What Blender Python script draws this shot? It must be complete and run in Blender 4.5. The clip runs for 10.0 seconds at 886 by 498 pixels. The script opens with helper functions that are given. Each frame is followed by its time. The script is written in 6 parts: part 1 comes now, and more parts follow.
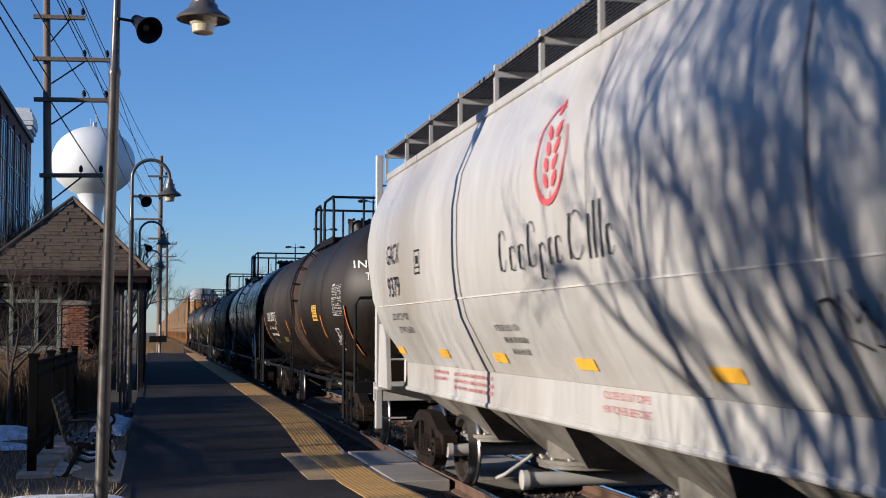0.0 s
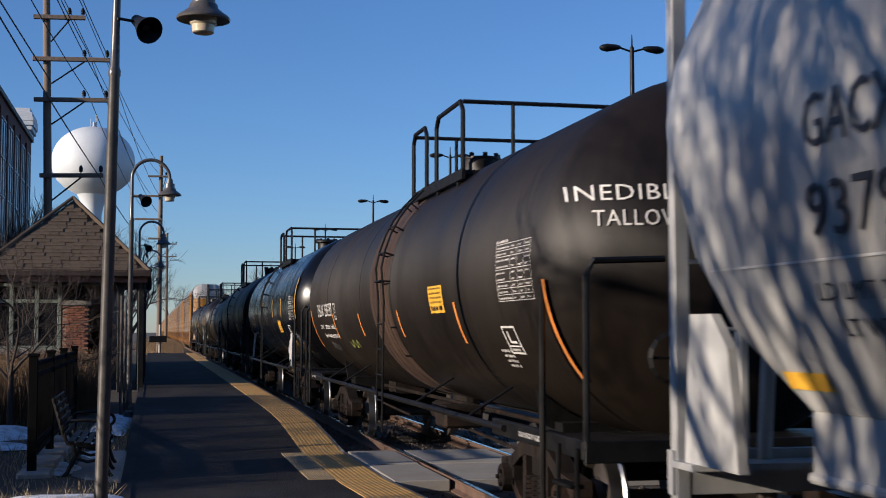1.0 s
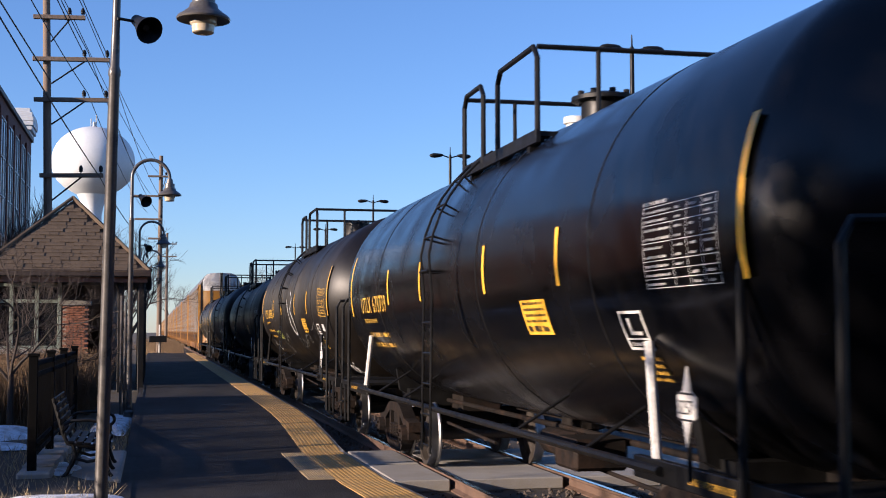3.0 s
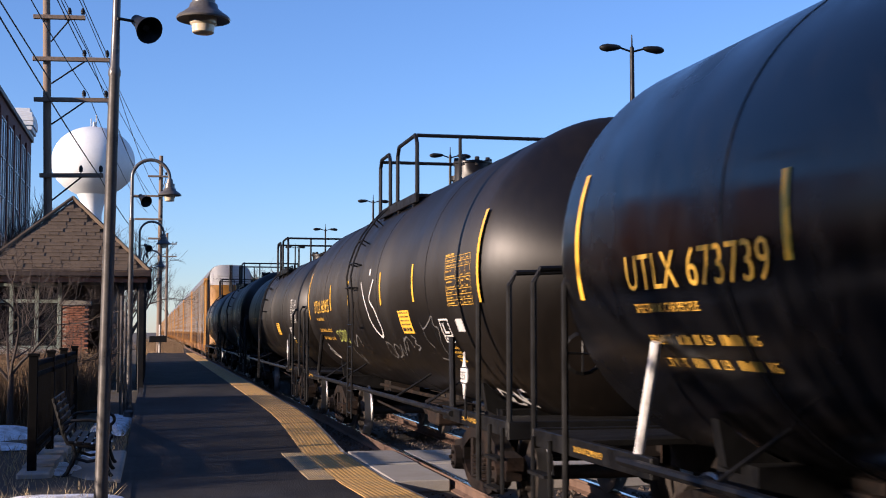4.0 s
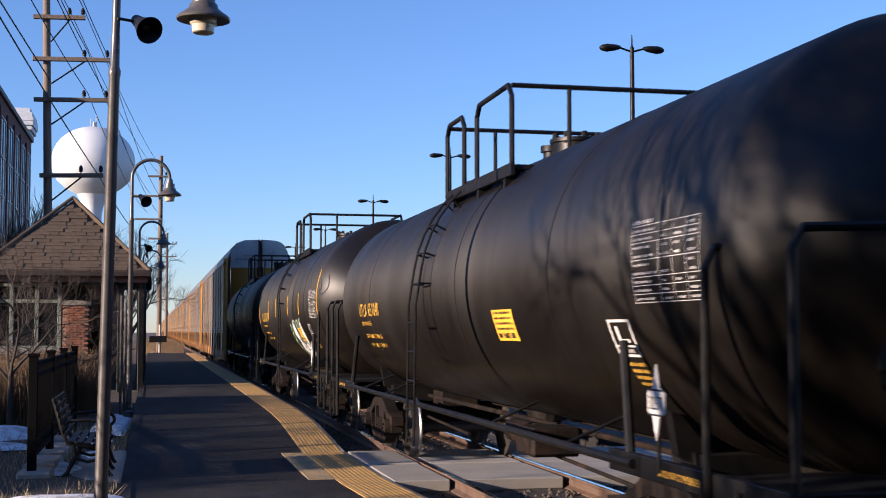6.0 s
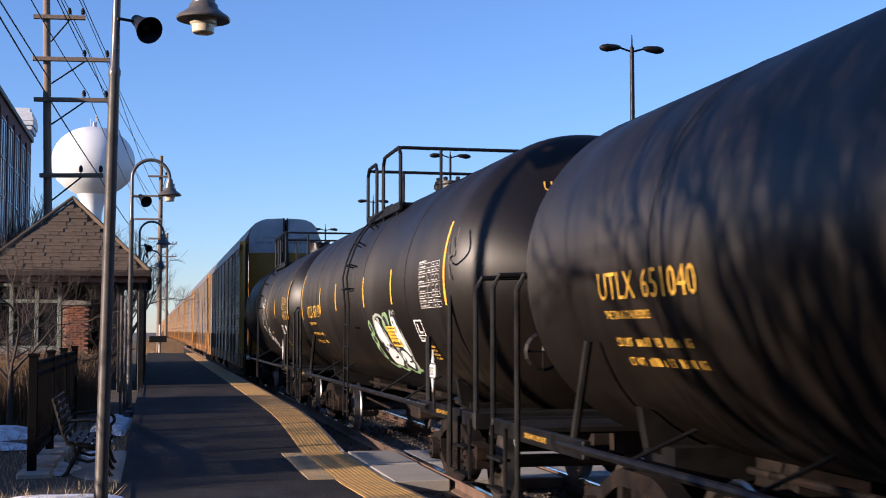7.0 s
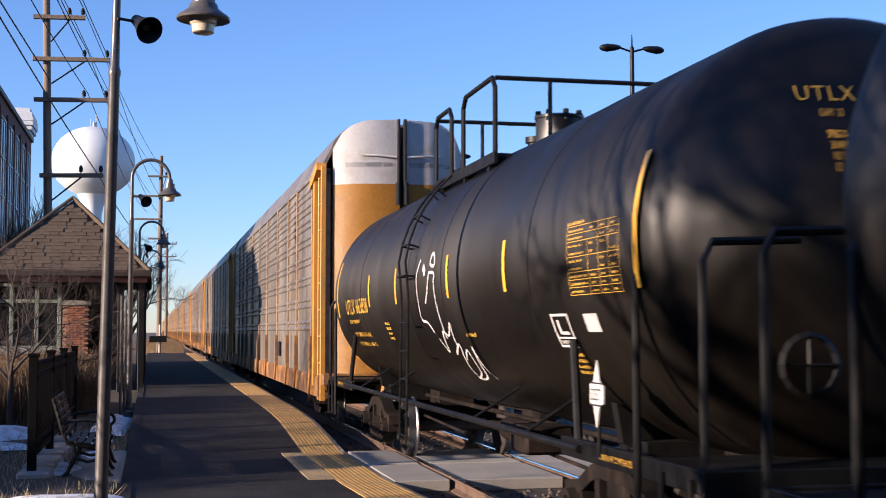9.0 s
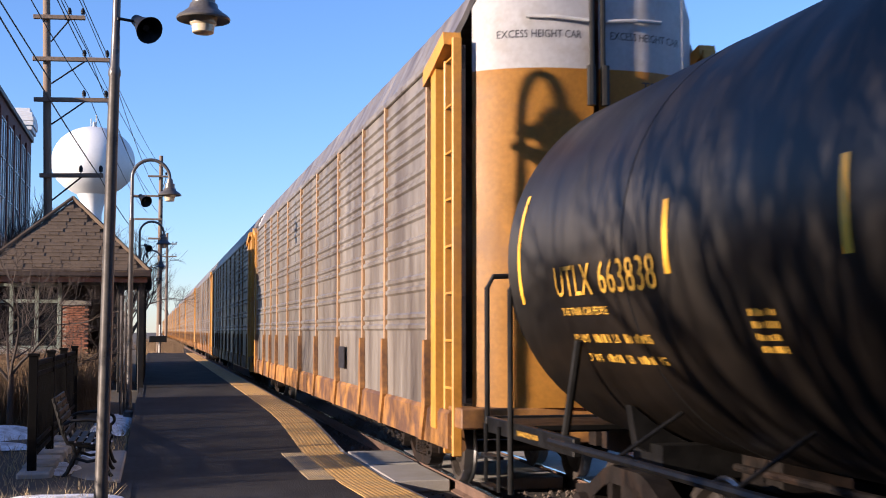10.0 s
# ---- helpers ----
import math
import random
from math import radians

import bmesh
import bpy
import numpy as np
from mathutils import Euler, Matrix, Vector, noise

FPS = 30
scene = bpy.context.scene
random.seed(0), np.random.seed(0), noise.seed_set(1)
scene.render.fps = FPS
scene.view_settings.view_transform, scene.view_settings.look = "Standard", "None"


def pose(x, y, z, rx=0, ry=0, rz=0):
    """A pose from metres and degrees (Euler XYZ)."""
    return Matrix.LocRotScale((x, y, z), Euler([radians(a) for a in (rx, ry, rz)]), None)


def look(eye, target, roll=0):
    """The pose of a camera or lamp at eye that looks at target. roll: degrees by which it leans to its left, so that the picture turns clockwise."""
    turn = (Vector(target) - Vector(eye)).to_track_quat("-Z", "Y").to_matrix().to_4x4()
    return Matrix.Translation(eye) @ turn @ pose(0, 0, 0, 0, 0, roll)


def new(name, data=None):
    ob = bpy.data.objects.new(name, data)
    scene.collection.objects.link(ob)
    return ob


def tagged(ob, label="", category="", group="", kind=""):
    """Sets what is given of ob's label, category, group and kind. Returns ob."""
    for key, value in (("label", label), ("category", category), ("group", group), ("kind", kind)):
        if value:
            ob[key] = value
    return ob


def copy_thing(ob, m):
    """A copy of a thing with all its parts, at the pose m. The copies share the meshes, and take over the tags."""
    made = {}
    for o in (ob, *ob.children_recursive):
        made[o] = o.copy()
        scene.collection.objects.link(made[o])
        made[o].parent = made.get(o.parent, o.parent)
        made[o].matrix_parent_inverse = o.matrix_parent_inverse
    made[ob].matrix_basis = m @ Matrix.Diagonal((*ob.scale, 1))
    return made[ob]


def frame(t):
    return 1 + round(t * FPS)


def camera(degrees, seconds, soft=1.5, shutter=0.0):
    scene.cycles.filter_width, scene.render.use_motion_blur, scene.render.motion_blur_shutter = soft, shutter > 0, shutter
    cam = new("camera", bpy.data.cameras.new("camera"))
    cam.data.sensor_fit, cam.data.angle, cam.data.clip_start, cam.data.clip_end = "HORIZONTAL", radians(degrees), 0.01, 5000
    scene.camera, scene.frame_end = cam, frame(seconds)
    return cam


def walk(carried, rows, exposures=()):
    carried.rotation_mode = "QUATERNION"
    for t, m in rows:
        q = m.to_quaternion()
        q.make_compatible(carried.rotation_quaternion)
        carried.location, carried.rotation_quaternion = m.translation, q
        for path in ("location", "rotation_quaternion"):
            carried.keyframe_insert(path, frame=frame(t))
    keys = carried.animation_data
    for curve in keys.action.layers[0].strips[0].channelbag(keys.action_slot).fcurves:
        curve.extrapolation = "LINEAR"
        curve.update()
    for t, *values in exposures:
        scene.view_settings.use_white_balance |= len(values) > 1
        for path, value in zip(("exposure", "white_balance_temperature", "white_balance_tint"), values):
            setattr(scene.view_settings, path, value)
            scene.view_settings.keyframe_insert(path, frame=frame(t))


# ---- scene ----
# The line of the track is +y, x points to the right of it, z = 0 is the top of the rails.
EYE = (0.0, 0.0, 1.85)
LENS = 37.65
YAW, PITCH, ROLL = 12.55, 3.61, 0.0
SPEED = 11.0
TRACK_X = 4.51
PLAT_Z = 0.27


def camera_pose():
    a, p = radians(YAW), radians(PITCH)
    d = Vector((math.sin(a) * math.cos(p), math.cos(a) * math.cos(p), math.sin(p)))
    return look(EYE, Vector(EYE) + d, ROLL)


cam = camera(LENS, 10.0, soft=1.0, shutter=0.15)
walk(cam, [(0.0, camera_pose()), (10.0, camera_pose())], exposures=[(0.0, 0.64, 5250, 18), (1.0, 0.52, 5350, 19), (2.5, 1.0, 5550, 24), (4.0, 1.15, 5650, 27), (8.5, 1.25, 5650, 27), (10.0, 1.42, 5650, 26)])

# ---- light ----
SUN_AZ, SUN_EL = 75.5, 12.6      # azimuth from -y towards -x, height over the horizon
SUN_DIR = Vector((-math.sin(radians(SUN_AZ)) * math.cos(radians(SUN_EL)),
                  -math.cos(radians(SUN_AZ)) * math.cos(radians(SUN_EL)), math.sin(radians(SUN_EL))))
world = bpy.data.worlds.new("sky")
scene.world = world
world.use_nodes = True
wn = world.node_tree.nodes
sky = wn.new("ShaderNodeTexSky")
sky.sky_type = "NISHITA"
sky.sun_disc = False
sky.sun_elevation = radians(SUN_EL)
sky.sun_rotation = math.atan2(SUN_DIR.x, SUN_DIR.y)
sky.altitude, sky.air_density, sky.dust_density, sky.ozone_density = 200, 1.0, 0.1, 4.0
wn["Background"].inputs[1].default_value = 0.085
world.node_tree.links.new(sky.outputs[0], wn["Background"].inputs[0])
sun_data = bpy.data.lights.new("sun", "SUN")
sun_data.energy, sun_data.angle, sun_data.color = 5.0, radians(0.55), (1.0, 0.79, 0.50)
sun = new("sun", sun_data)
sun.matrix_world = look(SUN_DIR * 50, (0, 0, 0))


# ---- materials ----
def mat(name, base, rough=0.6, metal=0.0, vary=0.25, scale=3.0, fine=40.0, bump=0.15, dirt=None, dirt_amount=0.5,
        stretch=(1, 1, 1), coat=0.0, emit=None, spec=0.5, ior=1.5, brushed=0.0):
    """Colour that varies at two scales, a fine relief and optional patches of dirt."""
    m = bpy.data.materials.new(name)
    m.use_nodes = True
    nt = m.node_tree
    n, l = nt.nodes, nt.links
    b = n["Principled BSDF"]
    tc = n.new("ShaderNodeTexCoord")
    mp = n.new("ShaderNodeMapping")
    mp.inputs["Scale"].default_value = stretch
    l.new(tc.outputs["Object"], mp.inputs[0])
    info = n.new("ShaderNodeObjectInfo")
    n1 = n.new("ShaderNodeTexNoise")
    n1.inputs["Scale"].default_value, n1.inputs["Detail"].default_value = scale, 5
    n2 = n.new("ShaderNodeTexNoise")
    n2.inputs["Scale"].default_value, n2.inputs["Detail"].default_value = fine, 3
    l.new(mp.outputs[0], n1.inputs["Vector"])
    l.new(mp.outputs[0], n2.inputs["Vector"])
    add = n.new("ShaderNodeMath")
    add.operation = "ADD"
    l.new(n1.outputs[0], add.inputs[0])
    l.new(n2.outputs[0], add.inputs[1])
    add2 = n.new("ShaderNodeMath")
    add2.operation = "MULTIPLY_ADD"
    l.new(info.outputs["Random"], add2.inputs[0])
    add2.inputs[1].default_value = 0.25
    l.new(add.outputs[0], add2.inputs[2])
    ramp = n.new("ShaderNodeMapRange")
    ramp.inputs["From Min"].default_value, ramp.inputs["From Max"].default_value = 0.75, 1.5
    ramp.inputs["To Min"].default_value, ramp.inputs["To Max"].default_value = 1 - vary, 1 + vary
    l.new(add2.outputs[0], ramp.inputs[0])
    mul = n.new("ShaderNodeVectorMath")
    mul.operation = "SCALE"
    mul.inputs[0].default_value = base
    l.new(ramp.outputs[0], mul.inputs["Scale"])
    out = mul.outputs[0]
    if dirt:
        n3 = n.new("ShaderNodeTexNoise")
        n3.inputs["Scale"].default_value, n3.inputs["Detail"].default_value, n3.inputs["Roughness"].default_value = scale * 0.7, 8, 0.65
        l.new(mp.outputs[0], n3.inputs["Vector"])
        r3 = n.new("ShaderNodeMapRange")
        r3.inputs["From Min"].default_value, r3.inputs["From Max"].default_value = 0.62 - 0.3 * dirt_amount, 0.78 - 0.2 * dirt_amount
        l.new(n3.outputs[0], r3.inputs[0])
        mix = n.new("ShaderNodeMix")
        mix.data_type = "RGBA"
        l.new(r3.outputs[0], mix.inputs[0])
        l.new(out, mix.inputs[6])
        mix.inputs[7].default_value = (*dirt, 1)
        out = mix.outputs[2]
    l.new(out, b.inputs["Base Color"])
    rr = n.new("ShaderNodeMapRange")
    rr.inputs["From Min"].default_value, rr.inputs["From Max"].default_value = 0.3, 0.7
    rr.inputs["To Min"].default_value, rr.inputs["To Max"].default_value = max(0.02, rough - 0.1), min(1, rough + 0.1)
    l.new(n1.outputs[0], rr.inputs[0])
    l.new(rr.outputs[0], b.inputs["Roughness"])
    b.inputs["Metallic"].default_value = metal
    b.inputs["Specular IOR Level"].default_value = spec
    b.inputs["IOR"].default_value = ior
    b.inputs["Coat Weight"].default_value, b.inputs["Coat Roughness"].default_value = coat, min(0.5, rough)
    if brushed:
        # paint wiped round the shell, so that the gloss spreads along it
        tg = n.new("ShaderNodeTangent")
        tg.direction_type, tg.axis = "RADIAL", "Y"
        l.new(tg.outputs[0], b.inputs["Tangent"])
        b.inputs["Anisotropic"].default_value, b.inputs["Anisotropic Rotation"].default_value = brushed, 0.25
    if emit:
        b.inputs["Emission Color"].default_value = (*emit[:3], 1)
        b.inputs["Emission Strength"].default_value = emit[3]
    if bump:
        bp = n.new("ShaderNodeBump")
        bp.inputs["Strength"].default_value, bp.inputs["Distance"].default_value = bump, 0.01
        l.new(add.outputs[0], bp.inputs["Height"])
        l.new(bp.outputs[0], b.inputs["Normal"])
    return m


M_TANK_BLACK = mat("gloss_black_paint", (0.0025, 0.0025, 0.003), 0.22, brushed=0.5, vary=0.3, scale=1.2, fine=9, bump=0.03, spec=0.35)
M_TANK_DULL = mat("dull_black_paint", (0.0056, 0.0044, 0.0034), 0.45, spec=0.42, brushed=0.75, vary=0.35, scale=0.9, fine=12, bump=0.06, dirt=(0.0115, 0.0086, 0.0063), dirt_amount=0.4, stretch=(1, 1, 0.35))
M_TANK_BROWN = mat("grimy_black_paint", (0.0105, 0.0078, 0.0058), 0.5, spec=0.36, brushed=0.7, vary=0.4, scale=0.8, fine=10, bump=0.06, dirt=(0.013, 0.0095, 0.007), dirt_amount=0.5, stretch=(1, 1, 0.3))
M_TRUCK = mat("oily_cast_steel", (0.008, 0.006, 0.005), 0.75, vary=0.4, scale=4, fine=30, bump=0.4, dirt=(0.026, 0.015, 0.0095), spec=0.2)
M_WHEEL = mat("wheel_steel", (0.05, 0.042, 0.036), 0.55, metal=0.4, vary=0.3, scale=5)
M_TREAD = mat("polished_tread", (0.32, 0.32, 0.32), 0.35, metal=1.0, vary=0.1)
M_BLACK = mat("black_steel_paint", (0.004, 0.004, 0.004), 0.5, spec=0.3, vary=0.3, scale=5)
M_FENCE = mat("matt_black_fence_paint", (0.004, 0.004, 0.0042), 0.85, spec=0.08, vary=0.3, scale=5)
M_FADED = mat("faded_pink_stencil", (0.45, 0.19, 0.19), 0.5, vary=0.3, scale=8, bump=0)
M_YELLOW = mat("reflective_yellow", (0.78, 0.43, 0.03), 0.4, vary=0.15, scale=6, bump=0.02)
M_ORANGE = mat("reflective_orange", (0.62, 0.22, 0.04), 0.4, vary=0.2, scale=6, bump=0.02)
M_TEXT_Y = mat("yellow_lettering", (0.62, 0.36, 0.04), 0.5, vary=0.2, scale=8, bump=0)
M_TEXT_W = mat("white_lettering", (0.62, 0.61, 0.58), 0.5, vary=0.25, scale=8, bump=0)
M_TEXT_K = mat("black_lettering", (0.02, 0.02, 0.025), 0.5, vary=0.2, scale=8, bump=0)
M_RED = mat("faded_red_paint", (0.62, 0.09, 0.10), 0.5, vary=0.2, scale=8, bump=0)
M_WHITE_CAR = mat("white_hopper_paint", (0.44, 0.44, 0.425), 0.33, vary=0.12, scale=0.8, fine=8, bump=0.03, dirt=(0.32, 0.305, 0.275), dirt_amount=0.5, stretch=(1, 1, 0.25))
# hopper paint darkened to carry the shade under the car, with darker patches
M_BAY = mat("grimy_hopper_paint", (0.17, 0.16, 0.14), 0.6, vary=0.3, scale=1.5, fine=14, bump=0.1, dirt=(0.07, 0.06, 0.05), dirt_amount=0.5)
M_GRATE = mat("dark_grating", (0.14, 0.14, 0.145), 0.6, vary=0.2, scale=4)
M_GREY_STEEL = mat("grey_steel_paint", (0.42, 0.42, 0.41), 0.5, vary=0.2, scale=3)
M_GALV = mat("weathered_galvanised_panel", (0.185, 0.168, 0.148), 0.42, metal=0.1, vary=0.22, scale=1.6, fine=14, bump=0.05, dirt=(0.085, 0.07, 0.06), dirt_amount=0.7, stretch=(1, 1.6, 0.35))
M_RACK_Y = mat("autorack_yellow", (0.46, 0.215, 0.027), 0.5, vary=0.18, scale=1.5, fine=20, bump=0.05, dirt=(0.30, 0.15, 0.05), dirt_amount=0.3)
M_RACK_POST = mat("faded_orange_post_paint", (0.29, 0.175, 0.085), 0.55, vary=0.3, scale=1.5, fine=20, bump=0.08, dirt=(0.16, 0.09, 0.05), dirt_amount=0.5)
M_RACK_SILL = mat("rusty_yellow_sill", (0.38, 0.18, 0.035), 0.65, vary=0.3, scale=2.2, fine=20, bump=0.15, dirt=(0.085, 0.042, 0.024), dirt_amount=0.95)
M_RACK_W = mat("white_end_paint", (0.60, 0.60, 0.60), 0.5, vary=0.1, scale=2, fine=20, bump=0.03, dirt=(0.45, 0.42, 0.38), dirt_amount=0.25)
M_ASPHALT = mat("asphalt", (0.023, 0.0222, 0.0226), 0.85, vary=0.6, scale=1.2, fine=45, bump=0.9, dirt=(0.040, 0.038, 0.037), dirt_amount=0.5, stretch=(1, 0.45, 1), spec=0.15)
M_TACTILE = mat("yellow_tactile", (0.42, 0.25, 0.07), 0.65, vary=0.2, scale=3, fine=60, bump=0.2, dirt=(0.27, 0.20, 0.09), dirt_amount=0.5)
M_CONC = mat("concrete", (0.27, 0.255, 0.23), 0.85, vary=0.2, scale=2, fine=60, bump=0.3, dirt=(0.22, 0.2, 0.17), dirt_amount=0.4)
M_BALLAST = mat("ballast", (0.032, 0.026, 0.021), 0.95, vary=0.5, scale=14, fine=45, bump=1.0)
M_EARTH = mat("winter_ground", (0.075, 0.06, 0.04), 0.95, vary=0.4, scale=0.6, fine=12, bump=0.7, dirt=(0.075, 0.06, 0.04), dirt_amount=0.5)
M_SNOW = mat("old_snow", (0.72, 0.74, 0.77), 0.7, vary=0.2, scale=5, fine=30, bump=0.8, dirt=(0.30, 0.27, 0.24), dirt_amount=0.45)
M_RAIL = mat("rail_side", (0.10, 0.06, 0.04), 0.8, vary=0.3, scale=6, fine=40)
M_RAILTOP = mat("rail_top", (0.55, 0.55, 0.56), 0.2, metal=1.0, vary=0.1, scale=6, bump=0)
M_WOOD = mat("weathered_timber", (0.17, 0.13, 0.10), 0.85, vary=0.35, scale=2.5, fine=30, bump=0.4, stretch=(6, 1, 6))
M_POLE = mat("utility_pole_wood", (0.16, 0.12, 0.09), 0.9, vary=0.35, scale=2.5, fine=30, bump=0.4, stretch=(6, 6, 0.6))
M_LAMP = mat("bronze_lamp_paint", (0.095, 0.09, 0.085), 0.34, metal=0.3, vary=0.25, scale=4, bump=0.05)
M_LAMP_GLASS = mat("lamp_glass", (0.55, 0.47, 0.34), 0.2, vary=0.15, scale=12, bump=0.0)
M_SHINGLE = mat("brown_shingle", (0.085, 0.06, 0.037), 0.9, vary=0.35, scale=5, fine=60, bump=0.5)
# fascia brown, kept dark to serve as the shade inside the shelter too
M_FASCIA_SHADE = mat("dark_brown_fascia", (0.028, 0.017, 0.012), 0.6, vary=0.25, scale=4)
M_TRIM = mat("red_brown_trim", (0.22, 0.085, 0.045), 0.6, vary=0.2, scale=4)
M_BRICK = mat("red_brick", (0.26, 0.11, 0.065), 0.85, vary=0.4, scale=6, fine=50, bump=0.4)
M_MORTAR = mat("mortar", (0.33, 0.28, 0.23), 0.9, vary=0.2, scale=6)
M_GLASS = mat("window_glass", (0.012, 0.015, 0.018), 0.06, vary=0.2, scale=2, bump=0, spec=0.8)
M_FRAME = mat("pale_green_frame", (0.2, 0.24, 0.2), 0.6, vary=0.2, scale=4)
M_TOWER = mat("white_tower_paint", (0.60, 0.63, 0.65), 0.55, vary=0.06, scale=0.2, fine=2, bump=0)
M_BARK = mat("bark", (0.05, 0.038, 0.03), 0.95, vary=0.35, scale=8, bump=0.4)
M_TWIG = mat("grey_twigs", (0.04, 0.03, 0.024), 0.95, vary=0.3, scale=3, bump=0)
M_BUSH = mat("dry_hedge_twigs", (0.13, 0.085, 0.045), 0.95, vary=0.4, scale=3, bump=0)
M_GRASS = mat("dry_grass", (0.34, 0.27, 0.15), 0.9, vary=0.3, scale=6, bump=0)
M_DARKBRICK = mat("dark_brick", (0.13, 0.045, 0.03), 0.85, vary=0.4, scale=3, fine=20, bump=0.3)
M_RUSTBAND = mat("rust_brown_stain", (0.055, 0.032, 0.02), 0.7, vary=0.45, scale=1.5, fine=12, bump=0.1, dirt=(0.022, 0.015, 0.011), dirt_amount=0.5, stretch=(1, 3, 0.5), spec=0.3)
M_TACTILE_WORN = mat("worn_tactile", (0.32, 0.24, 0.12), 0.7, vary=0.3, scale=3, fine=40, bump=0.2, dirt=(0.16, 0.14, 0.11), dirt_amount=0.5)
M_STONE = mat("ballast_stone", (0.07, 0.055, 0.044), 0.95, vary=0.5, scale=9, fine=45, bump=0.3)
M_LAWN = mat("dead_lawn", (0.055, 0.044, 0.027), 0.95, vary=0.5, scale=2.2, fine=25, bump=0.8, dirt=(0.04, 0.032, 0.022), dirt_amount=0.6)
M_BENCH = mat("bench_slat_paint", (0.005, 0.005, 0.0055), 0.5, spec=0.2, vary=0.3, scale=8, bump=0.05)
M_SPRAY_W = mat("white_spray_paint", (0.6, 0.6, 0.58), 0.6, vary=0.2, scale=6, bump=0)
M_SPRAY_GREY = mat("grey_spray_paint", (0.25, 0.28, 0.24), 0.6, vary=0.3, scale=6, bump=0)
M_SPRAY_G = mat("green_spray_paint", (0.18, 0.30, 0.14), 0.6, vary=0.25, scale=6, bump=0)
M_CHALK = mat("faint_chalk", (0.085, 0.083, 0.078), 0.7, vary=0.4, scale=10, bump=0)
M_LIME = mat("lime_chalk", (0.24, 0.26, 0.05), 0.7, vary=0.3, scale=10, bump=0)
M_CABLE = mat("black_cable", (0.012, 0.012, 0.014), 0.6, vary=0.1)


# ---- mesh helpers ----
def link(name, bm, material, parent=None, label="", smooth=False):
    me = bpy.data.meshes.new(name)
    bm.to_mesh(me)
    bm.free()
    for m in material if isinstance(material, (list, tuple)) else [material]:
        me.materials.append(m)
    if smooth:
        me.polygons.foreach_set("use_smooth", [True] * len(me.polygons))
        me.set_sharp_from_angle(angle=radians(40))
    ob = new(name, me)
    if parent is not None:
        ob.parent = parent
    if label:
        ob["label"] = label
    return ob


def part(name, bm, material, parent, label="", smooth=False):
    return link(name, bm, material, parent, label, smooth)


def thing(name, label, category, group="", at=None):
    ob = new(name)
    ob.empty_display_size = 0.3
    if at is not None:
        ob.matrix_basis = at
    return tagged(ob, label, category, group)


def again(ob, parent, m=None):
    """The same mesh once more, as a part of its own."""
    c = bpy.data.objects.new(ob.name, ob.data)
    scene.collection.objects.link(c)
    c.parent = parent
    if m is not None:
        c.matrix_basis = m
    return c


def box(bm, x0, x1, y0, y1, z0, z1, bevel=0.0, mi=0):
    vs = [bm.verts.new((x, y, z)) for z in (z0, z1) for y in (y0, y1) for x in (x0, x1)]
    fs = [bm.faces.new([vs[i] for i in q]) for q in ((0, 2, 3, 1), (4, 5, 7, 6), (0, 1, 5, 4), (2, 6, 7, 3), (0, 4, 6, 2), (1, 3, 7, 5))]
    for f in fs:
        f.material_index = mi
    if bevel:
        es = list({e for f in fs for e in f.edges})
        bmesh.ops.bevel(bm, geom=es, offset=bevel, segments=1, affect="EDGES", profile=0.5)
    return bm


def boxes(*rows, bevel=0.0):
    bm = bmesh.new()
    for r in rows:
        box(bm, *r, bevel=bevel)
    return bm


def tube(bm, pts, r, n=8, r_end=None, close=True, mi=0):
    """A pipe along points; r may taper to r_end."""
    pts = [Vector(p) for p in pts]
    rings = []
    up = None
    for i, p in enumerate(pts):
        d = (pts[min(i + 1, len(pts) - 1)] - pts[max(i - 1, 0)])
        if d.length < 1e-9:
            d = Vector((0, 0, 1))
        d.normalize()
        if up is None:
            up = d.orthogonal().normalized()
        else:
            up = (up - d * up.dot(d))
            up = up.normalized() if up.length > 1e-6 else d.orthogonal().normalized()
        side = d.cross(up)
        f = i / max(1, len(pts) - 1)
        rad = r if r_end is None else r + (r_end - r) * f
        rings.append([bm.verts.new(p + (up * math.cos(2 * math.pi * k / n) + side * math.sin(2 * math.pi * k / n)) * rad) for k in range(n)])
    for a, b in zip(rings, rings[1:]):
        for k in range(n):
            bm.faces.new((a[k], a[(k + 1) % n], b[(k + 1) % n], b[k])).material_index = mi
    if close and n > 2:
        bm.faces.new(rings[0][::-1]).material_index = mi
        bm.faces.new(rings[-1]).material_index = mi
    return bm


def tubes(r, *lines, n=8):
    bm = bmesh.new()
    for pts in lines:
        tube(bm, pts, r, n)
    return bm


def revolve(bm, profile, axis="z", n=32, at=(0, 0, 0), mi=0):
    """Turn (radius, height) pairs round an axis through at."""
    rings = []
    for r, h in profile:
        ring = []
        for k in range(n if r > 1e-6 else 1):
            a = 2 * math.pi * k / n
            c, s = r * math.cos(a), r * math.sin(a)
            v = {"z": (c, s, h), "y": (s, h, c), "x": (h, c, s)}[axis]
            ring.append(bm.verts.new((v[0] + at[0], v[1] + at[1], v[2] + at[2])))
        rings.append(ring)
    for a, b in zip(rings, rings[1:]):
        for k in range(n):
            q = [a[k % len(a)], a[(k + 1) % len(a)], b[(k + 1) % len(b)], b[k % len(b)]]
            q = list(dict.fromkeys(q))
            if len(q) > 2:
                bm.faces.new(q).material_index = mi
    return bm


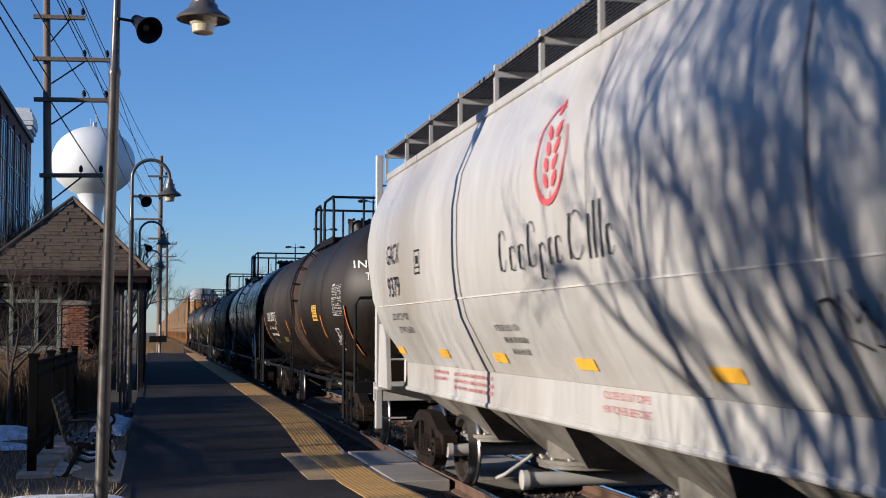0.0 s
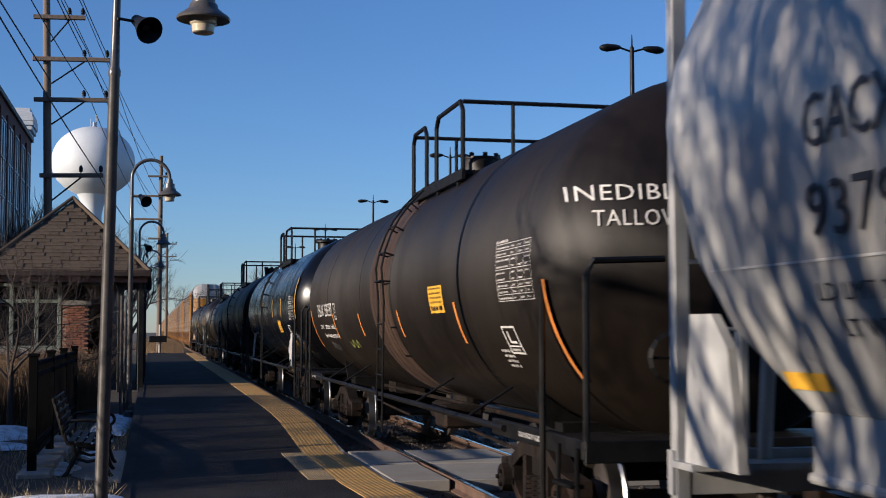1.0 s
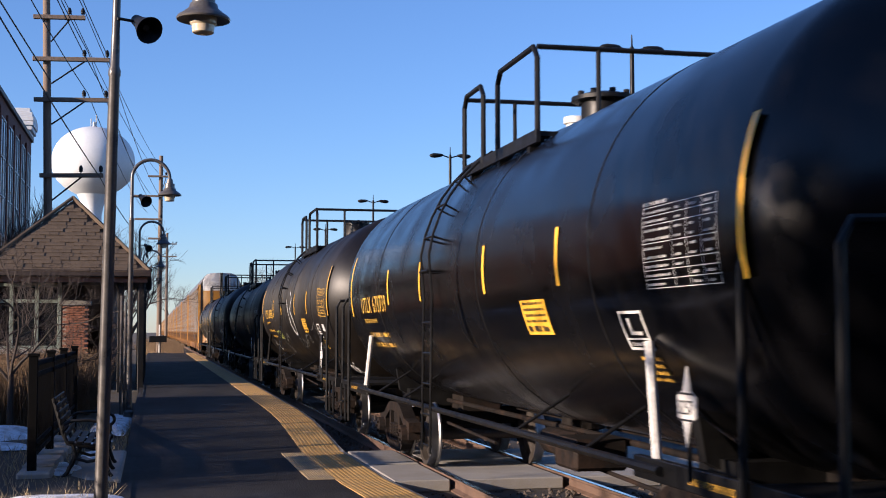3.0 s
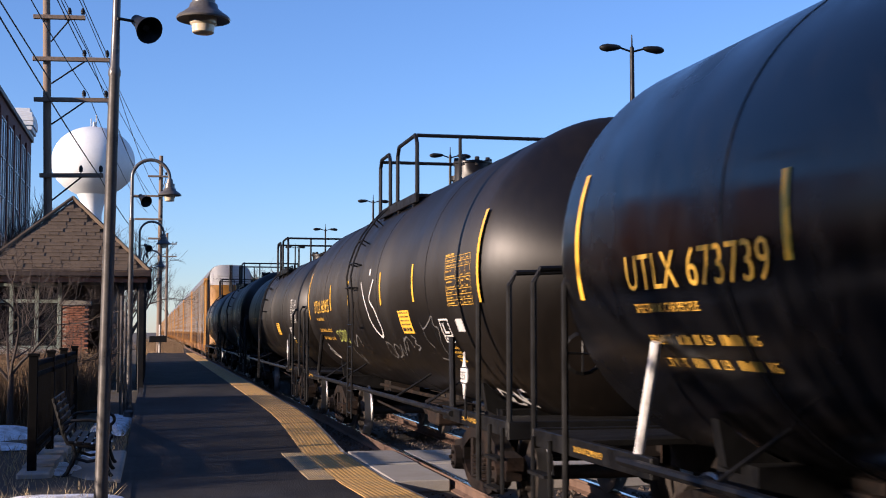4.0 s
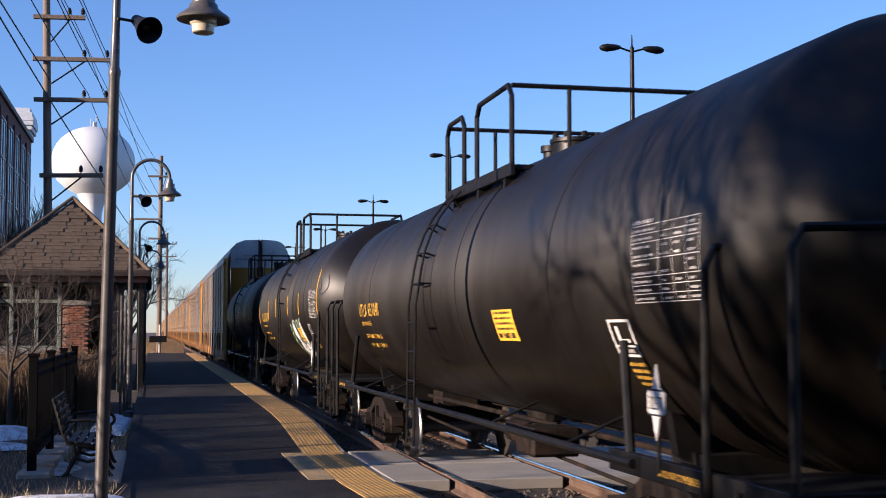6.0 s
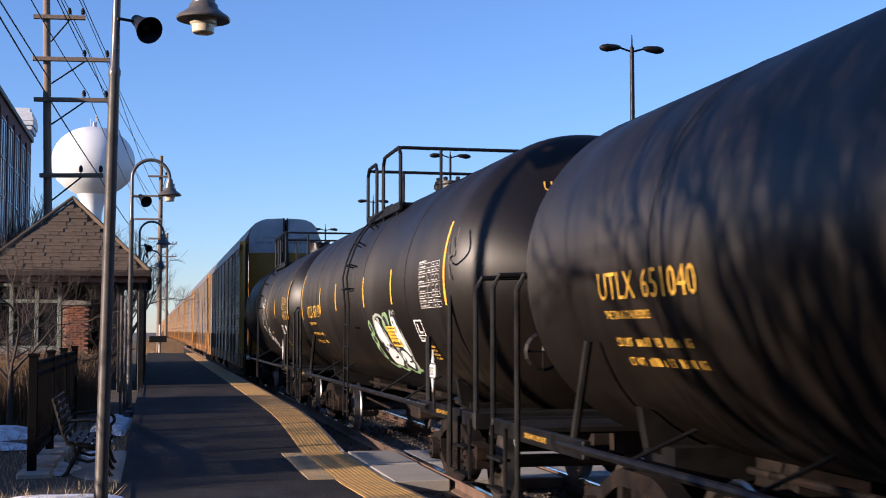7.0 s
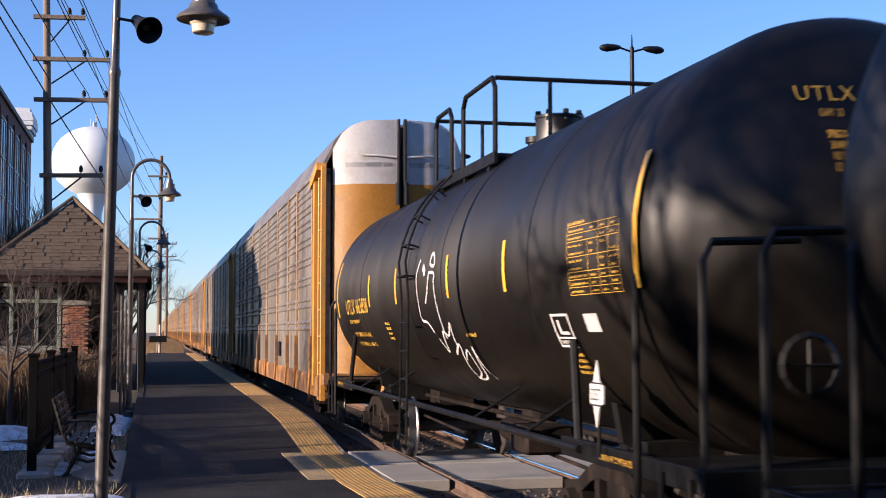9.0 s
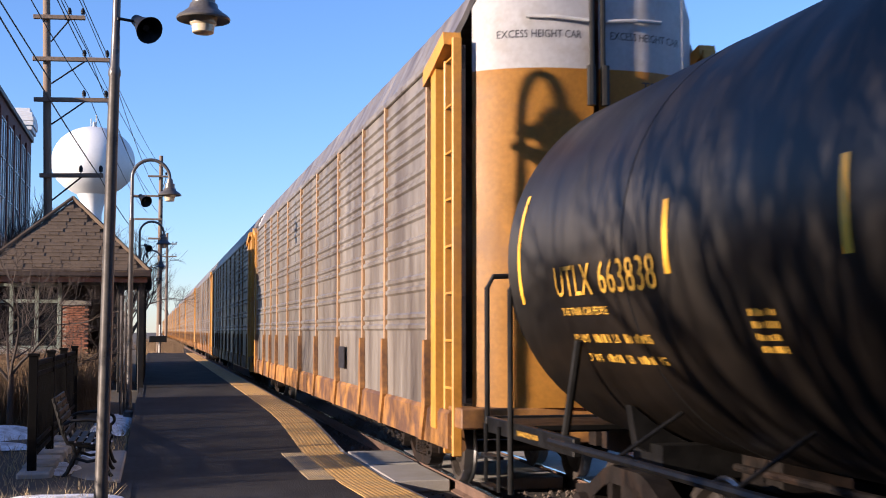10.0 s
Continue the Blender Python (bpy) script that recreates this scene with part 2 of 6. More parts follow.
def prism(bm, profile, y0, y1, mi=0, caps=True):
    """Sweep a closed (x, z) outline from y0 to y1."""
    a = [bm.verts.new((x, y0, z)) for x, z in profile]
    b = [bm.verts.new((x, y1, z)) for x, z in profile]
    n = len(profile)
    for k in range(n):
        bm.faces.new((a[k], a[(k + 1) % n], b[(k + 1) % n], b[k])).material_index = mi
    if caps:
        bm.faces.new(a[::-1]).material_index = mi
        bm.faces.new(b).material_index = mi
    return bm


def arc(cx, cz, r, a0, a1, n):
    return [(cx + r * math.cos(radians(a0 + (a1 - a0) * i / n)), cz + r * math.sin(radians(a0 + (a1 - a0) * i / n))) for i in range(n + 1)]


def fix_normals(bm):
    bmesh.ops.recalc_face_normals(bm, faces=bm.faces)
    return bm


def text_bm(words, height, spacing=1.0, width=None):
    """Lettering as a flat mesh in x, y, its lower left at the origin."""
    cu = bpy.data.curves.new("lettering", "FONT")
    cu.body, cu.size, cu.space_character, cu.resolution_u = words, height * 1.38, spacing, 2
    ob = bpy.data.objects.new("lettering", cu)
    me = ob.to_mesh()
    bm = bmesh.new()
    bm.from_mesh(me)
    ob.to_mesh_clear()
    bpy.data.objects.remove(ob)
    bpy.data.curves.remove(cu)
    if bm.verts:
        x0, x1 = min(v.co.x for v in bm.verts), max(v.co.x for v in bm.verts)
        k = width / (x1 - x0) if width else 1
        for v in bm.verts:
            v.co.x = (v.co.x - x0) * k
    return bm


# ---- rolling stock ----
R_WHEEL = 0.42


def build_truck(parent, y, detail=True):
    """A two-axle freight truck. Returns its wheelsets."""
    tr = new("truck")
    tr.parent = parent
    tr.matrix_basis = pose(0, y, 0)
    sets = []
    for sx in (-1, 1):
        bm = bmesh.new()
        x = sx * 1.0

        def member(pts, half, h):
            lo = [(p, q - h) for p, q in pts]
            hi = [(p, q + h) for p, q in reversed(pts)]
            o = lo + hi
            a = [bm.verts.new((x - half, p, q)) for p, q in o]
            b = [bm.verts.new((x + half, p, q)) for p, q in o]
            m = len(o)
            for k in range(m):
                bm.faces.new((a[k], a[(k + 1) % m], b[(k + 1) % m], b[k]))
            for k in range(len(pts) - 1):
                bm.faces.new((a[k], a[k + 1], a[m - 2 - k], a[m - 1 - k])), bm.faces.new((b[k], b[k + 1], b[m - 2 - k], b[m - 1 - k]))

        member([(-1.14, 0.53), (-0.80, 0.57), (-0.46, 0.72), (-0.30, 0.76), (0.30, 0.76), (0.46, 0.72), (0.80, 0.57), (1.14, 0.53)], 0.085, 0.065)
        member([(-0.86, 0.46), (-0.50, 0.24), (-0.34, 0.20), (0.34, 0.20), (0.50, 0.24), (0.86, 0.46)], 0.08, 0.055)
        for w in (-0.34, 0.34):
            box(bm, x - 0.075, x + 0.075, w - 0.055, w + 0.055, 0.18, 0.74)
        for w in (-0.89, 0.89):
            box(bm, x - 0.08, x + 0.08, w - 0.2, w - 0.14, 0.36, 0.56)
            box(bm, x - 0.08, x + 0.08, w + 0.14, w + 0.2, 0.36, 0.56)
            revolve(bm, [(0.0, -0.1), (0.13, -0.1), (0.14, 0.0), (0.14, 0.06), (0.09, 0.08), (0, 0.08)], "x", 14, (x + sx * 0.06, w, R_WHEEL))
            for k in range(3):
                a_ = 2.1 * k
                revolve(bm, [(0, -0.12), (0.022, -0.12), (0.022, 0.1), (0, 0.1)], "x", 6, (x + sx * 0.07, w + 0.07 * math.cos(a_), R_WHEEL + 0.07 * math.sin(a_)))
        part("side_frame", fix_normals(bm), M_TRUCK, tr)
        for w in (-0.19, 0.0, 0.19):
            bm = bmesh.new()
            pts = [(x + 0.02 * sx + 0.075 * math.cos(a_ * 0.8), w + 0.075 * math.sin(a_ * 0.8), 0.26 + 0.0055 * a_) for a_ in range(0, 50)]
            tube(bm, pts, 0.017, 4)
            part("spring", bm, M_TRUCK, tr)
    bm = boxes((-1.05, 1.05, -0.2, 0.2, 0.5, 0.74), bevel=0.03)
    part("bolster", bm, M_TRUCK, tr)
    for w in (-0.89, 0.89):
        bm = bmesh.new()
        revolve(bm, [(0, -1.05), (0.075, -1.05), (0.075, 1.05), (0, 1.05)], "x", 10)
        for sx in (-1, 1):
            x = sx * 0.75
            pr = [(0.08, -0.08), (0.16, -0.09), (0.19, -0.03), (0.34, 0.02), (0.36, -0.05), (0.415, -0.06), (0.42, 0.05), (0.445, 0.07), (0.445, 0.09), (0.35, 0.09), (0.30, 0.06), (0.16, 0.09), (0.08, 0.09)]
            revolve(bm, [(r, -sx * h) for r, h in pr], "x", 28, (x, 0, 0))
            for f in bm.faces:
                c = f.calc_center_median()
                if (c.y ** 2 + c.z ** 2) > 0.40 ** 2:
                    f.material_index = 1
        ws = part("wheelset", fix_normals(bm), [M_WHEEL, M_TREAD], tr, smooth=True)
        ws.matrix_basis = pose(0, w, R_WHEEL)
        sets.append(ws)
    return sets


def build_coupler(parent, y, s):
    bm = boxes((-0.10, 0.10, min(y, y - s * 0.8), max(y, y - s * 0.8), 0.76, 0.94), bevel=0.02)
    prism_bm = [(-0.16, 0.70), (0.16, 0.70), (0.16, 1.0), (-0.16, 1.0)]
    prism(bm, prism_bm, min(y, y - s * 0.22), max(y, y - s * 0.22))
    part("coupler", fix_normals(bm), M_TRUCK, parent)
    bm = tubes(0.03, [(0.35, y - s * 0.55, 0.8), (0.33, y - s * 0.3, 0.6), (0.22, y - s * 0.05, 0.5), (0.12, y + s * 0.02, 0.55)])
    part("air_hose", bm, M_BLACK, parent)


TANK_R, TANK_ZC, TANK_HALF, TANK_HEAD = 1.52, 2.44, 6.95, 0.74


def wrap(bm, y0, phi, off=0.006):
    """Lay a flat x, y mesh on the side of a tank that faces the platform."""
    for v in bm.verts:
        a = radians(phi) + v.co.y / TANK_R
        r = TANK_R + off + v.co.z
        v.co = Vector((-r * math.cos(a), y0 - v.co.x, TANK_ZC + r * math.sin(a)))
    return bm


def patch(w, h, nx=1, ny=6, x0=0.0, z0=0.0, bm=None, mi=0):
    bm = bm or bmesh.new()
    g = [[bm.verts.new((x0 + w * i / nx, z0 + h * j / ny, 0)) for i in range(nx + 1)] for j in range(ny + 1)]
    for j in range(ny):
        for i in range(nx):
            bm.faces.new((g[j][i], g[j][i + 1], g[j + 1][i + 1], g[j + 1][i])).material_index = mi
    return bm


def stroke(bm, pts, w):
    """A painted line through flat points, w wide."""
    pts = [Vector((p[0], p[1], 0)) for p in pts]
    prev = None
    for i, p in enumerate(pts):
        d = pts[min(i + 1, len(pts) - 1)] - pts[max(i - 1, 0)]
        nrm = Vector((-d.y, d.x, 0)).normalized() * w / 2
        cur = (bm.verts.new(p + nrm), bm.verts.new(p - nrm))
        if prev:
            bm.faces.new((prev[0], prev[1], cur[1], cur[0]))
        prev = cur
    return bm


def data_panel(bm, w, h, rng, rows=9, cols=4):
    """A stencilled table: frame lines and short bars of unreadable entries."""
    for j in (0, 1, 2, 3, 5, 7, 8, 9):
        patch(w, 0.0045, 4, 1, 0, h * j / rows, bm)
    for f, top in ((0, 1), (0.42, 0.78), (0.62, 1), (0.81, 1), (0.994, 1)):
        patch(0.006, h * top, 1, 8, w * f, 0, bm)
    for j in range(rows):
        word_bars(bm, w * rng.uniform(0.24, 0.38), h / rows * 0.30, 0, rng, w * 0.03, h * (j + 0.32) / rows)
        for f in (0.46, 0.66, 0.85):
            if rng.random() < 0.8:
                word_bars(bm, w * rng.uniform(0.07, 0.12), h / rows * 0.30, 0, rng, w * f, h * (j + 0.32) / rows)
    word_bars(bm, w * 0.35, h / rows * 0.45, 0, rng, 0, h * 1.03)
    return bm


def word_bars(bm, w, h, n, rng, x0=0, z0=0):
    """A line of writing too small to read, as bars."""
    x = x0
    while x < x0 + w - h * 0.5:
        for _ in range(rng.randint(3, 8)):
            if x > x0 + w - h * 0.5:
                break
            patch(h * rng.choice((0.3, 0.5, 0.55)), h * rng.choice((1, 1, 0.8)), 1, 1, x, z0, bm)
            x += h * 0.78
        x += h * 0.6
    return bm


def tank_car(label, shell, mark, number, lettering, style):
    """One tank car, its middle at the origin; +y is its far end. style holds what differs from car to car."""
    rng = random.Random(style["seed"])
    ex = style["ex"]          # extra length, at the near end
    near, mid = TANK_HALF + ex, -ex / 2
    dome_y = mid - 0.72 + style.get("dome_shift", 0.0)
    deck = mid - 0.42 + style.get("deck_shift", 0.0)
    car = thing("tank_car", label, "tank car", "tank cars of the train")
    bm = bmesh.new()
    prof = []
    for i in range(11):
        a = math.pi / 2 * i / 10
        prof.append((TANK_R * math.sin(a), -near - TANK_HEAD * math.cos(a)))
    for y in np.linspace(-near, TANK_HALF, 9)[1:-1]:
        prof.append((TANK_R, y))
    for i in range(10, -1, -1):
        a = math.pi / 2 * i / 10
        prof.append((TANK_R * math.sin(a), TANK_HALF + TANK_HEAD * math.cos(a)))
    revolve(bm, prof, "y", 72, (0, 0, TANK_ZC))
    part("tank", fix_normals(bm), shell, car, smooth=True)
    # raised weld bands
    for y in style["bands"]:
        bm = bmesh.new()
        revolve(bm, [(TANK_R - 0.01, y - 0.016), (TANK_R + 0.004, y - 0.012), (TANK_R + 0.004, y + 0.012), (TANK_R - 0.01, y + 0.016)], "y", 72, (0, 0, TANK_ZC))
        part("weld_band", fix_normals(bm), M_BLACK, car, smooth=True)
    # manway and fittings
    top = TANK_ZC + TANK_R
    bm = bmesh.new()
    if style["dome"] == "tall":
        revolve(bm, [(0, -0.1), (0.27, -0.1), (0.27, 0.30), (0.285, 0.31), (0.285, 0.34), (0, 0.35)], "z", 28, (0, dome_y, top))
    elif style["dome"] == "wide":
        revolve(bm, [(0, -0.1), (0.24, -0.1), (0.24, 0.24), (0.34, 0.25), (0.34, 0.29), (0.2, 0.33), (0, 0.34)], "z", 28, (0, dome_y, top))
    else:
        revolve(bm, [(0, -0.1), (0.27, -0.1), (0.27, 0.13), (0.30, 0.14), (0.30, 0.18), (0, 0.19)], "z", 28, (0, dome_y, top))
    dome = part("manway", fix_normals(bm), M_BLACK if style["dome"] != "tall" else shell, car, smooth=True)
    for k in range(8):
        a = k * math.pi / 4
        z = {"tall": 0.33, "wide": 0.29, "low": 0.18}[style["dome"]]
        bm = bmesh.new()
        revolve(bm, [(0, -0.06), (0.035, -0.06), (0.035, 0.06), (0, 0.07)], "z", 8, (0.25 * math.cos(a), dome_y + 0.25 * math.sin(a), top + z))
        part("bolt", bm, M_BLACK, dome)
    bm = bmesh.new()
    revolve(bm, [(0, -0.1), (0.11, -0.1), (0.11, 0.18), (0.14, 0.19), (0.14, 0.26), (0, 0.28)], "z", 14, (0.05, mid + 0.35, top))
    part("safety_valve", bm, style["valve"], car, smooth=True)
    # walkway and hand rails on top
    wz = top - 0.30
    wa, wb = deck - 1.4, deck + 1.5
    bm = bmesh.new()
    for sx in (-1, 1):
        for k in range(8):
            x = sx * (0.62 + k * 0.06)
            box(bm, x - 0.006, x + 0.006, wa, wb, wz, wz + 0.05)
        for k in range(15):
            y = wa + k * 0.2
            box(bm, sx * 0.62 if sx > 0 else -1.05, sx * 1.05 if sx > 0 else -0.62, y - 0.006, y + 0.006, wz, wz + 0.045)
        box(bm, sx * 1.05 - 0.02, sx * 1.05 + 0.02, wa - 0.03, wb + 0.03, wz - 0.06, wz + 0.06)
        for y in (wa + 0.3, deck, wb - 0.3):
            box(bm, sx * 0.85 - 0.2, sx * 0.85 + 0.2, y - 0.04, y + 0.04, wz - 0.5, wz)
    part("walkway", bm, M_BLACK, car)
    rz = wz + 0.86
    for x in (-1.05, 1.05):
        # two loops with a gap between them for the ladder
        for y0, y1 in ((wa, deck + 0.03), (deck + 0.63, wb)):
            pts = [(x, y0, wz), (x, y0, rz - 0.12), (x, y0 + 0.12, rz), (x, y1 - 0.12, rz), (x, y1, rz - 0.12), (x, y1, wz)]
            part("guard_rail", tubes(0.028, pts), M_BLACK, car)
    for y in (wa, wb):
        bm = tubes(0.026, [(-1.05, y, rz - 0.02), (1.05, y, rz - 0.02)])
        tube(bm, [(-0.45, y, wz), (-0.45, y, rz - 0.02)], 0.024)
        part("guard_rail", bm, M_BLACK, car)
    # ladders that bend round the shell
    lad = deck + style.get("ladder_shift", 0.0)
    for sx in (-1, 1):
        bm = bmesh.new()
        for y in (lad + 0.72, lad + 1.14):
            pts = [(sx * 1.62, y, 0.55), (sx * 1.60, y, TANK_ZC - 0.2)]
            pts += [(sx * (TANK_R + 0.13) * math.cos(radians(a)), y, TANK_ZC + (TANK_R + 0.13) * math.sin(radians(a))) for a in range(8, 57, 8)]
            tube(bm, pts, 0.014, 6)
        for k in range(5):
            z = 0.62 + k * 0.33
            tube(bm, [(sx * 1.61, lad + 0.72, z), (sx * 1.61, lad + 1.14, z)], 0.012, 6)
        for a in range(2, 56, 13):
            c = (sx * (TANK_R + 0.13) * math.cos(radians(a)), TANK_ZC + (TANK_R + 0.13) * math.sin(radians(a)))
            tube(bm, [(c[0], lad + 0.72, c[1]), (c[0], lad + 1.14, c[1])], 0.012, 6)
            for y in (lad + 0.72, lad + 1.14):
                tube(bm, [(c[0], y, c[1]), (c[0] * 0.9, y, TANK_ZC + (c[1] - TANK_ZC) * 0.9)], 0.012, 5)
        part("ladder", bm, M_BLACK, car)
    # side running rails, brackets
    for sx in (-1, 1):
        bm = tubes(0.032, [(sx * 1.5, -near + 1.1, 1.0), (sx * 1.5, TANK_HALF - 1.1, 1.0)])
        part("running_rail", bm, M_BLACK, car)
        for y in (-4.4 - ex, -2.6 - ex / 2, 2.6, 4.4):
            bm = tubes(0.015, [(sx * 1.5, y, 1.0), (sx * 1.02, y, TANK_ZC - 1.14)])
            part("rail_bracket", bm, M_BLACK, car)
    # bolsters, sills and end platforms
    for s in (-1, 1):
        bm = bmesh.new()
        e = ex if s < 0 else 0.0
        y = s * (5.35 + e)
        prof2 = [(-1.0, 1.0), (-1.05, 1.3)] + [((TANK_R + 0.02) * math.cos(radians(a)), TANK_ZC + (TANK_R + 0.02) * math.sin(radians(a))) for a in range(228, 313, 7)] + [(1.05, 1.3), (1.0, 1.0), (0.5, 0.75), (-0.5, 0.75)]
        prism(bm, prof2, y - 0.06, y + 0.06)
        prism(bm, [(-0.9, 0.78), (0.9, 0.78), (0.9, 1.02), (-0.9, 1.02)], y - 0.3, y + 0.3)
        part("saddle", fix_normals(bm), M_BLACK, car)
        ye = s * (7.95 + e)
        bm = boxes((-0.28, 0.28, min(y - s * 0.9, ye), max(y - s * 0.9, ye), 0.72, 1.0), bevel=0.015)
        part("stub_sill", bm, M_TRUCK, car)
        part("end_platform", boxes((-1.41, 1.41, min(ye - s * 1.05, ye - s * 0.035), max(ye - s * 1.05, ye - s * 0.035), 1.0, 1.04)), M_BLACK, car)
        for sx in (-1, 1):
            part("side_beam", boxes((sx * 1.45 - 0.03, sx * 1.45 + 0.03, min(ye - s * 2.6, ye - s * 0.035), max(ye - s * 2.6, ye - s * 0.035), 0.92, 1.06), bevel=0.006), M_BLACK, car)
        part("end_beam", boxes((-1.48, 1.48, ye - 0.03, ye + 0.03, 0.9, 1.06), bevel=0.006), M_BLACK, car)
        bm = text_bm("2 INCH WF COMP SHOES", 0.045, 1.0, 0.62)
        for v in bm.verts:
            v.co = Vector((-1.484, (ye - s * 1.4) + 0.31 - v.co.x, 0.965 + v.co.y))
        part("stencil", bm, lettering, car)
        for sx in (-1, 1):
            bm = tubes(0.026, [(sx * 1.46, ye, 1.0), (sx * 1.46, ye, 2.25), (sx * 1.40, ye, 2.36), (sx * 0.85, ye, 2.38)],
                       [(sx * 1.5, ye - s * 0.95, 0.45), (sx * 1.5, ye - s * 0.95, 2.2), (sx * 1.44, ye - s * 0.95, 2.32), (sx * 1.2, ye - s * 0.9, 2.34)])
            part("grab_rail", bm, M_BLACK, car)
            bm = bmesh.new()
            for yy in (ye - s * 0.1, ye - s * 0.55):
                tube(bm, [(sx * 1.5, yy, 1.0), (sx * 1.5, yy, 0.42)], 0.018, 6)
            for z in (0.45, 0.72):
                box(bm, sx * 1.5 - 0.05, sx * 1.5 + 0.05, min(ye - s * 0.1, ye - s * 0.55), max(ye - s * 0.1, ye - s * 0.55), z - 0.012, z + 0.012)
            part("step", bm, M_BLACK, car)
            if style["jacks"]:
                bm = tubes(0.034, [(sx * 1.44, s * (5.66 + e), 1.05), (sx * 1.40, s * (5.44 + e), 1.78)])
                part("jacking_strut", bm, style["jacks"], car)
        build_coupler(car, s * (8.45 + e), s)
        bm = tubes(0.06, [(0.3, s * (6.6 + e), 0.92), (0.3, s * (5.9 + e), 0.92)], n=12)
        part("brake_cylinder", bm, M_TRUCK, car)
        bm = bmesh.new()
        revolve(bm, [(0.17, -0.02), (0.20, 0), (0.17, 0.02)], "y", 16, (-0.75, ye - s * 0.1, 1.65))
        for a in range(4):
            tube(bm, [(-0.75, ye - s * 0.1, 1.65), (-0.75 + 0.19 * math.cos(a * 1.57), ye - s * 0.1, 1.65 + 0.19 * math.sin(a * 1.57))], 0.012, 5)
        if s < 0:
            part("brake_wheel", bm, M_BLACK, car)
        else:
            bm.free()
    # pipes under the shell
    bm = tubes(0.03, [(-0.35, -5, 0.86), (-0.35, 5, 0.86)], [(0.4, -4, 0.8), (0.4, 4, 0.8)])
    part("brake_pipe", bm, M_TRUCK, car)
    bm = bmesh.new()
    revolve(bm, [(0, 0.62), (0.14, 0.62), (0.16, 0.66), (0.16, 0.8), (0.24, 0.82), (0.24, 0.95), (0, 0.95)], "z", 16)
    part("bottom_outlet", bm, M_TRUCK, car)
    bm = boxes((-0.9, -0.4, -2.4, -1.8, 0.62, 0.9), bevel=0.03)
    tube(bm, [(-0.65, -1.8, 0.78), (-0.65, -0.9, 0.78)], 0.13, 12)
    part("air_reservoir", bm, M_TRUCK, car)
    # reflective strips
    for y, ph, h in style["strips"]:
        part("reflective_strip", wrap(patch(0.08, h, 1, 10), y + 0.04, ph), style["strip_mat"], car)
    # lettering
    ty, tk = style.get("text_shift", 0.0), style.get("text_size", 1.0)
    part("car_mark", wrap(text_bm(mark, 0.235 * tk, 1.05, 0.82 * tk), 5.66 + ty, style["text_phi"], 0.013), lettering, car)
    part("car_number", wrap(text_bm(number, 0.235 * tk, 1.05, (0.94 if mark != "UTLX" else 1.04) * tk), 5.66 + ty - 0.98 * tk, style["text_phi"], 0.013), lettering, car)
    if mark == "UTLX":
        part("slogan", wrap(text_bm("THE TANK CAR PEOPLE", 0.062, 1.0, 1.0 * tk), 5.64 + ty, style["text_phi"] - 5.6), lettering, car)
        rows_ = ()
        for k, (lead, lb, kg) in enumerate(zip(("LD LMT", "LT WT"), *style.get("weights", (("", ""), ("", ""))))):
            ph = style["text_phi"] - (13.6 if k == 0 else 19.6)
            y_ = 5.56 + ty - 0.08 * k
            for words, at, w_ in ((lead, 0.0, 0.34), (lb, 0.44, 0.36), ("LB", 0.84, 0.11), (kg, 1.06, 0.32), ("KG", 1.42, 0.12)):
                if words:
                    part("weight_word", wrap(text_bm(words, 0.068, 1.0, w_ * tk), y_ - at * tk, ph, 0.009), lettering, car)
                else:
                    bm = word_bars(bmesh.new(), 0.34 * tk, 0.066, 3, rng)
                    tagged(part("weight_figure", wrap(bm, y_ - at * tk, ph, 0.009), lettering, car), kind="stuff")
    else:
        for words, y_, dp, w_ in (("LD LMT", 5.80, -8.6, 0.42), ("210900LB", 5.15, -8.6, 0.6), ("95650KG", 4.42, -8.6, 0.52), ("34050KG", 4.36, -15.2, 0.5)):
            part("weight_word", wrap(text_bm(words, 0.08, 1.0, w_), y_, style["text_phi"] + dp, 0.009), lettering, car)
        rows_ = ((1.3, 0.07, -0.40),)
        bm = bmesh.new()
        for a in ((0, 0, 0.26, 0.015), (0, 0.26, 0.26, 0.015)):
            patch(a[2], a[3], 1, 1, a[0], a[1], bm)
        for x in (0, 0.245):
            patch(0.015, 0.27, 1, 4, x, 0, bm)
        plate = part("plate_frame", wrap(bm, 3.66, -15), lettering, car)
        part("plate_word", wrap(text_bm("PLATE", 0.045, 1.0, 0.17), 3.615, -8.5), lettering, plate)
        part("plate_letter", wrap(text_bm("C", 0.085, 1.0, 0.07), 3.565, -13.2), lettering, plate)
        for ya, yb in ((-1.75, -0.75), (-0.72, -0.3)):
            bm = bmesh.new()
            revolve(bm, [(TANK_R + 0.001, ya), (TANK_R + 0.0035, ya + 0.05), (TANK_R + 0.0035, yb - 0.05), (TANK_R + 0.001, yb)], "y", 72, (0, 0, TANK_ZC))
            part("stain_band", fix_normals(bm), M_RUSTBAND, car, "rust-brown spill stain", smooth=True)
    if rows_:
        bm = bmesh.new()
        for k, (w, h, dz) in enumerate(rows_):
            word_bars(bm, w, h, 6, rng, 0.02, dz)
        tagged(part("small_print", wrap(bm, 5.62, style["text_phi"]), lettering, car), kind="stuff")
    bm = data_panel(bmesh.new(), 1.10, 0.50, rng)
    tagged(part("data_panel", wrap(bm, -5.66 - ex + style.get("mark_shift", 0.0), -12.5), style["panel_mat"], car), kind="stuff")
